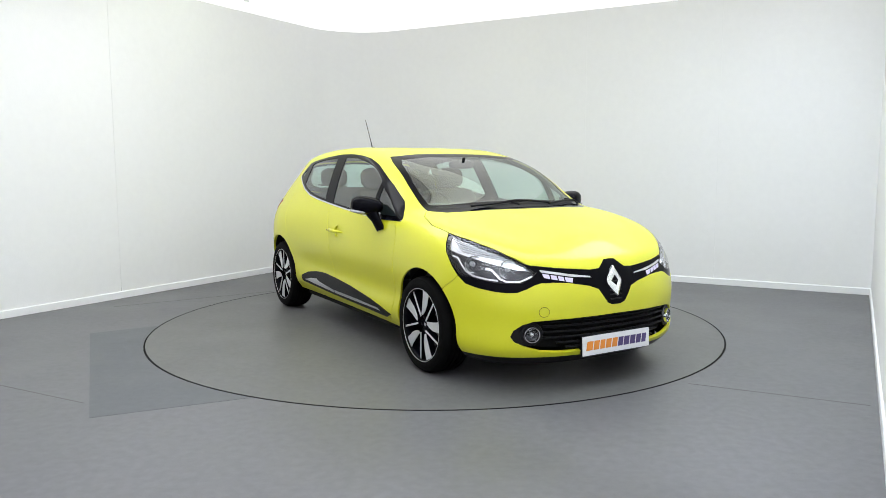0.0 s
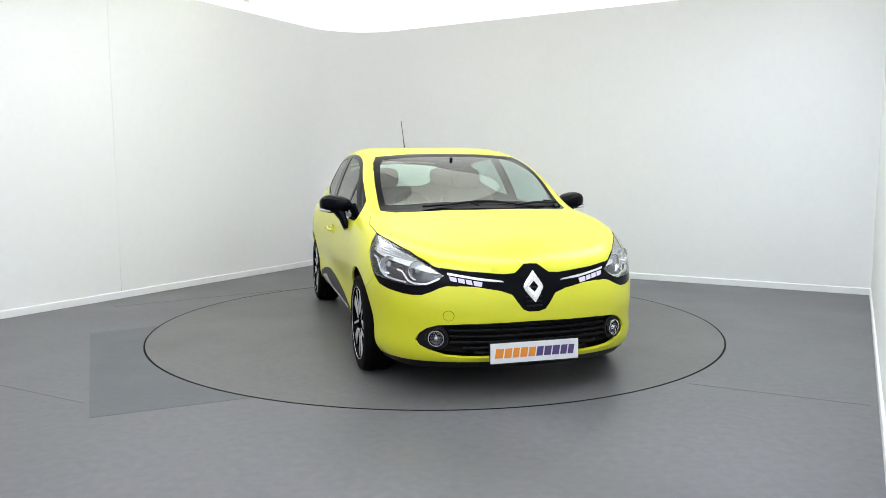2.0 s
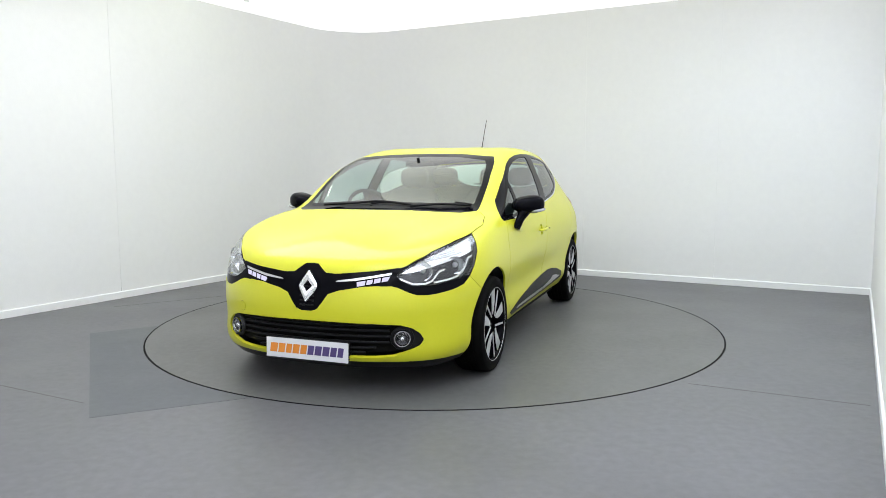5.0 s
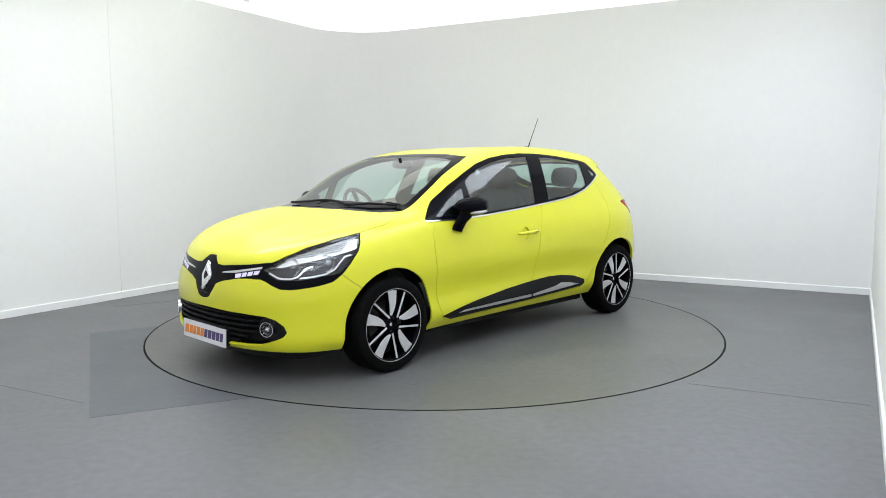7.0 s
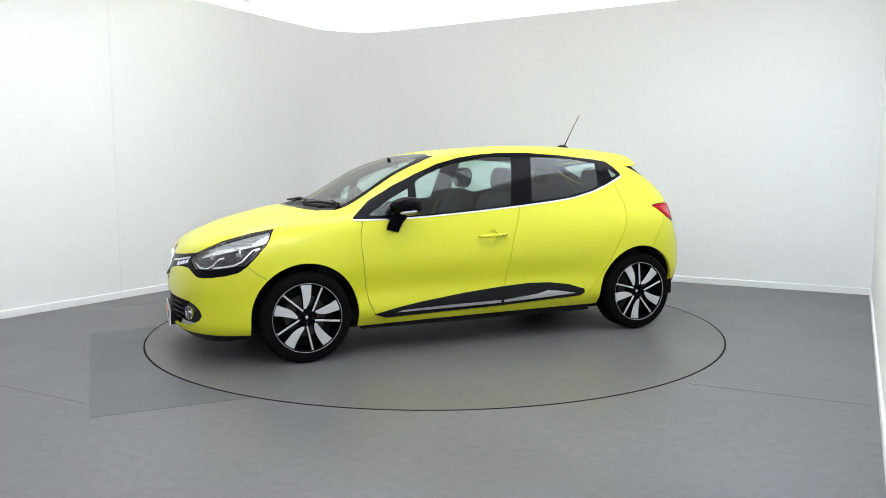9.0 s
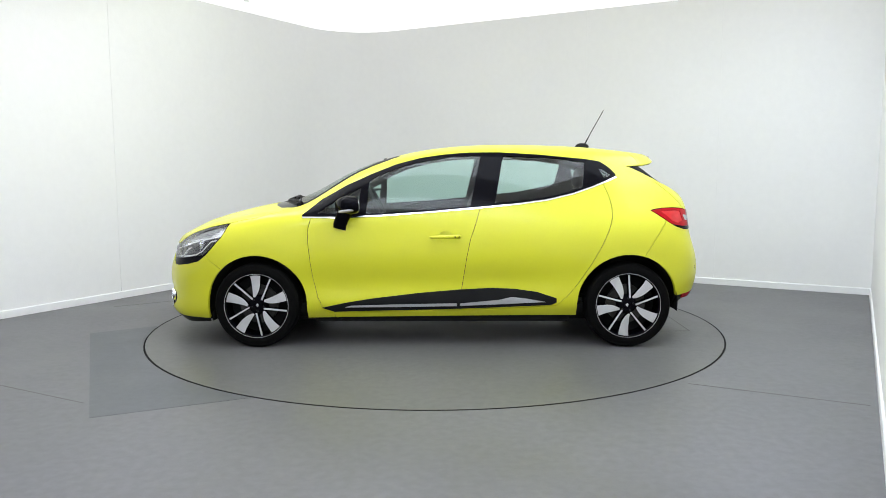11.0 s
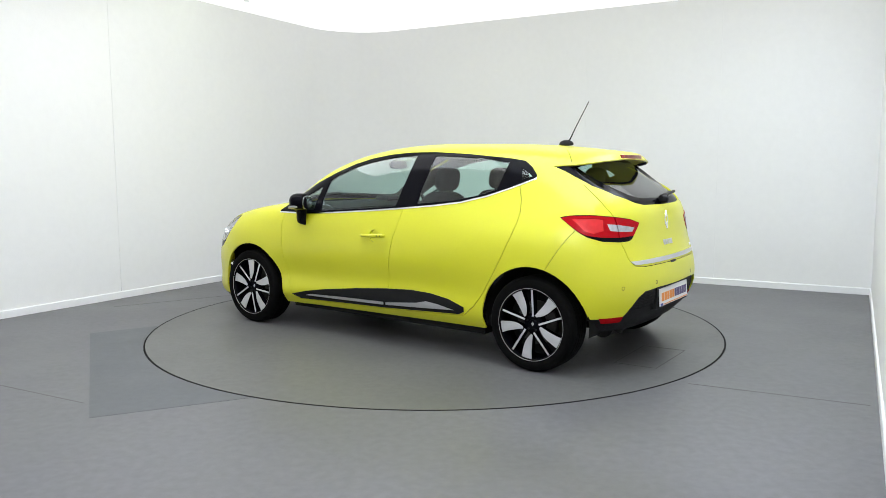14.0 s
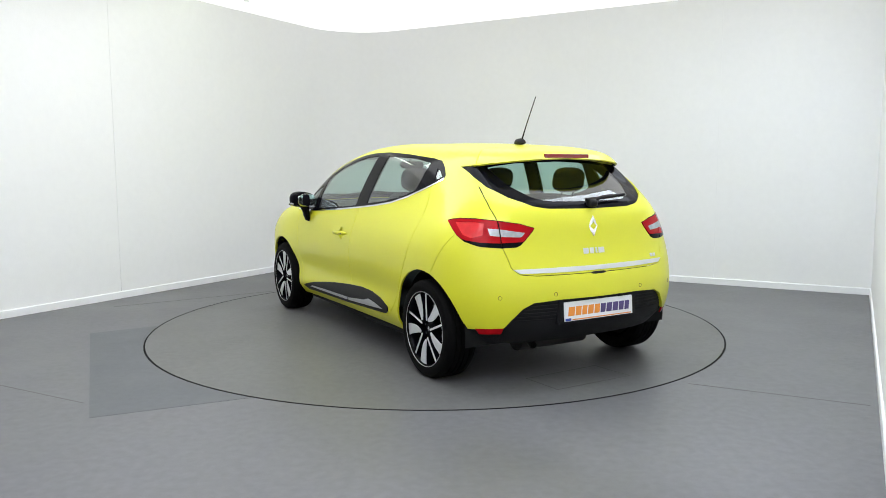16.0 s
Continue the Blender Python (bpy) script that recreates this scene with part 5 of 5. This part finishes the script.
soft_block("rear_view_mirror", (.018, .11, .032), pose(.44, 0, 1.285, 0, 12, 0), SATIN_BLACK, car, "black interior mirror", 3.5)
rod("mirror_mount", [(.46, 0, 1.29), (.47, 0, 1.335)], .012, SATIN_BLACK, car, "black mirror mount")
bm = bmesh.new()
box(bm, -1.55, .95, -.70, .70, .305, .33)
part("cabin_floor", bm, TRIMCLOTH, car, "dark carpet")
bm = bmesh.new()
box(bm, -1.66, -1.16, -.58, .58, .90, .915, .004)
part("parcel_shelf", bm, TRIMCLOTH, car, "dark parcel shelf")


# ---- lamps out of the view ----
def ceiling_light(m, glow):
    ob = new("ceiling_light")
    bm = bmesh.new()
    box(bm, -1.22, 1.22, -0.62, -0.60, -0.025, 0.0, 0.004)
    box(bm, -1.22, 1.22, 0.60, 0.62, -0.025, 0.0, 0.004)
    box(bm, -1.22, -1.20, -0.60, 0.60, -0.025, 0.0, 0.004)
    box(bm, 1.20, 1.22, -0.60, 0.60, -0.025, 0.0, 0.004)
    part("frame", bm, LAMP_METAL, ob)
    bm = bmesh.new()
    box(bm, -1.198, 1.198, -0.598, 0.598, -0.015, -0.004)
    part("diffuser", bm, glow, ob)
    ob.matrix_basis = m
    return tagged(ob, "assumed white rectangular ceiling light panel, out of view", "ceiling light", group="ceiling lights")


# unseen panels: some set where the glass mirrors light, others added as fill
ceiling_light(pose(-1.7, -0.5, CEIL, 0, 0, -30), FLUSH_GLOW)
ceiling_light(pose(0.2, 0.72, CEIL, 0, 0, -30), DIM_GLOW)
cool = ceiling_light(pose(2.4, -0.7, CEIL, 0, 0, 60), COOL_GLOW)
for x, y in ((0.45, -1.75), (-0.1, -4.0), (-1.2, -5.3)):
    copy_thing(cool, pose(x, y, CEIL, 0, 0, -30))

lamp = tagged(new("tube_light"), "white fluorescent batten near the wall", "tube light")
bm = bmesh.new()
box(bm, -0.65, 0.65, -0.04, 0.04, -0.05, 0.0, 0.005)
part("body", bm, LAMP_METAL, lamp)
bm = bmesh.new()
bmesh.ops.create_cone(bm, cap_ends=True, segments=16, radius1=0.018, radius2=0.018, depth=1.2,
                      matrix=pose(0, 0, -0.07, 0, 90, 0))
part("tube", bm, TUBE_GLOW, lamp)
lamp.matrix_basis = pose(-2.3, 1.45, CEIL, 0, 0, 59)


# ---- what moves ----
TURN = [(0, -59.6), (0.5, -61.05), (1, -64.3), (1.5, -69.1), (2, -75.0), (2.5, -80.95), (3, -87.0), (3.5, -93.0), (4, -99.05),
        (4.5, -105.1), (5.5, -117.0), (6.5, -128.85), (7, -134.75), (7.5, -140.6), (8, -146.45), (8.5, -152.25), (9, -158.05),
        (10, -169.7), (11, -181.3), (11.5, -187.15), (12, -193.05), (12.5, -198.97), (13, -204.92), (13.5, -210.88), (14, -216.8),
        (14.5, -222.7), (15, -228.55), (15.5, -234.45), (16, -240.4)]


def motions():
    walk(table, [(t, pose(0, 0, 0, 0, 0, a)) for t, a in TURN])
    walk(car, [(t, pose(0, 0, 0, 0, 0, a) @ pose(-0.071, 0.017, 0)) for t, a in TURN])


motions()
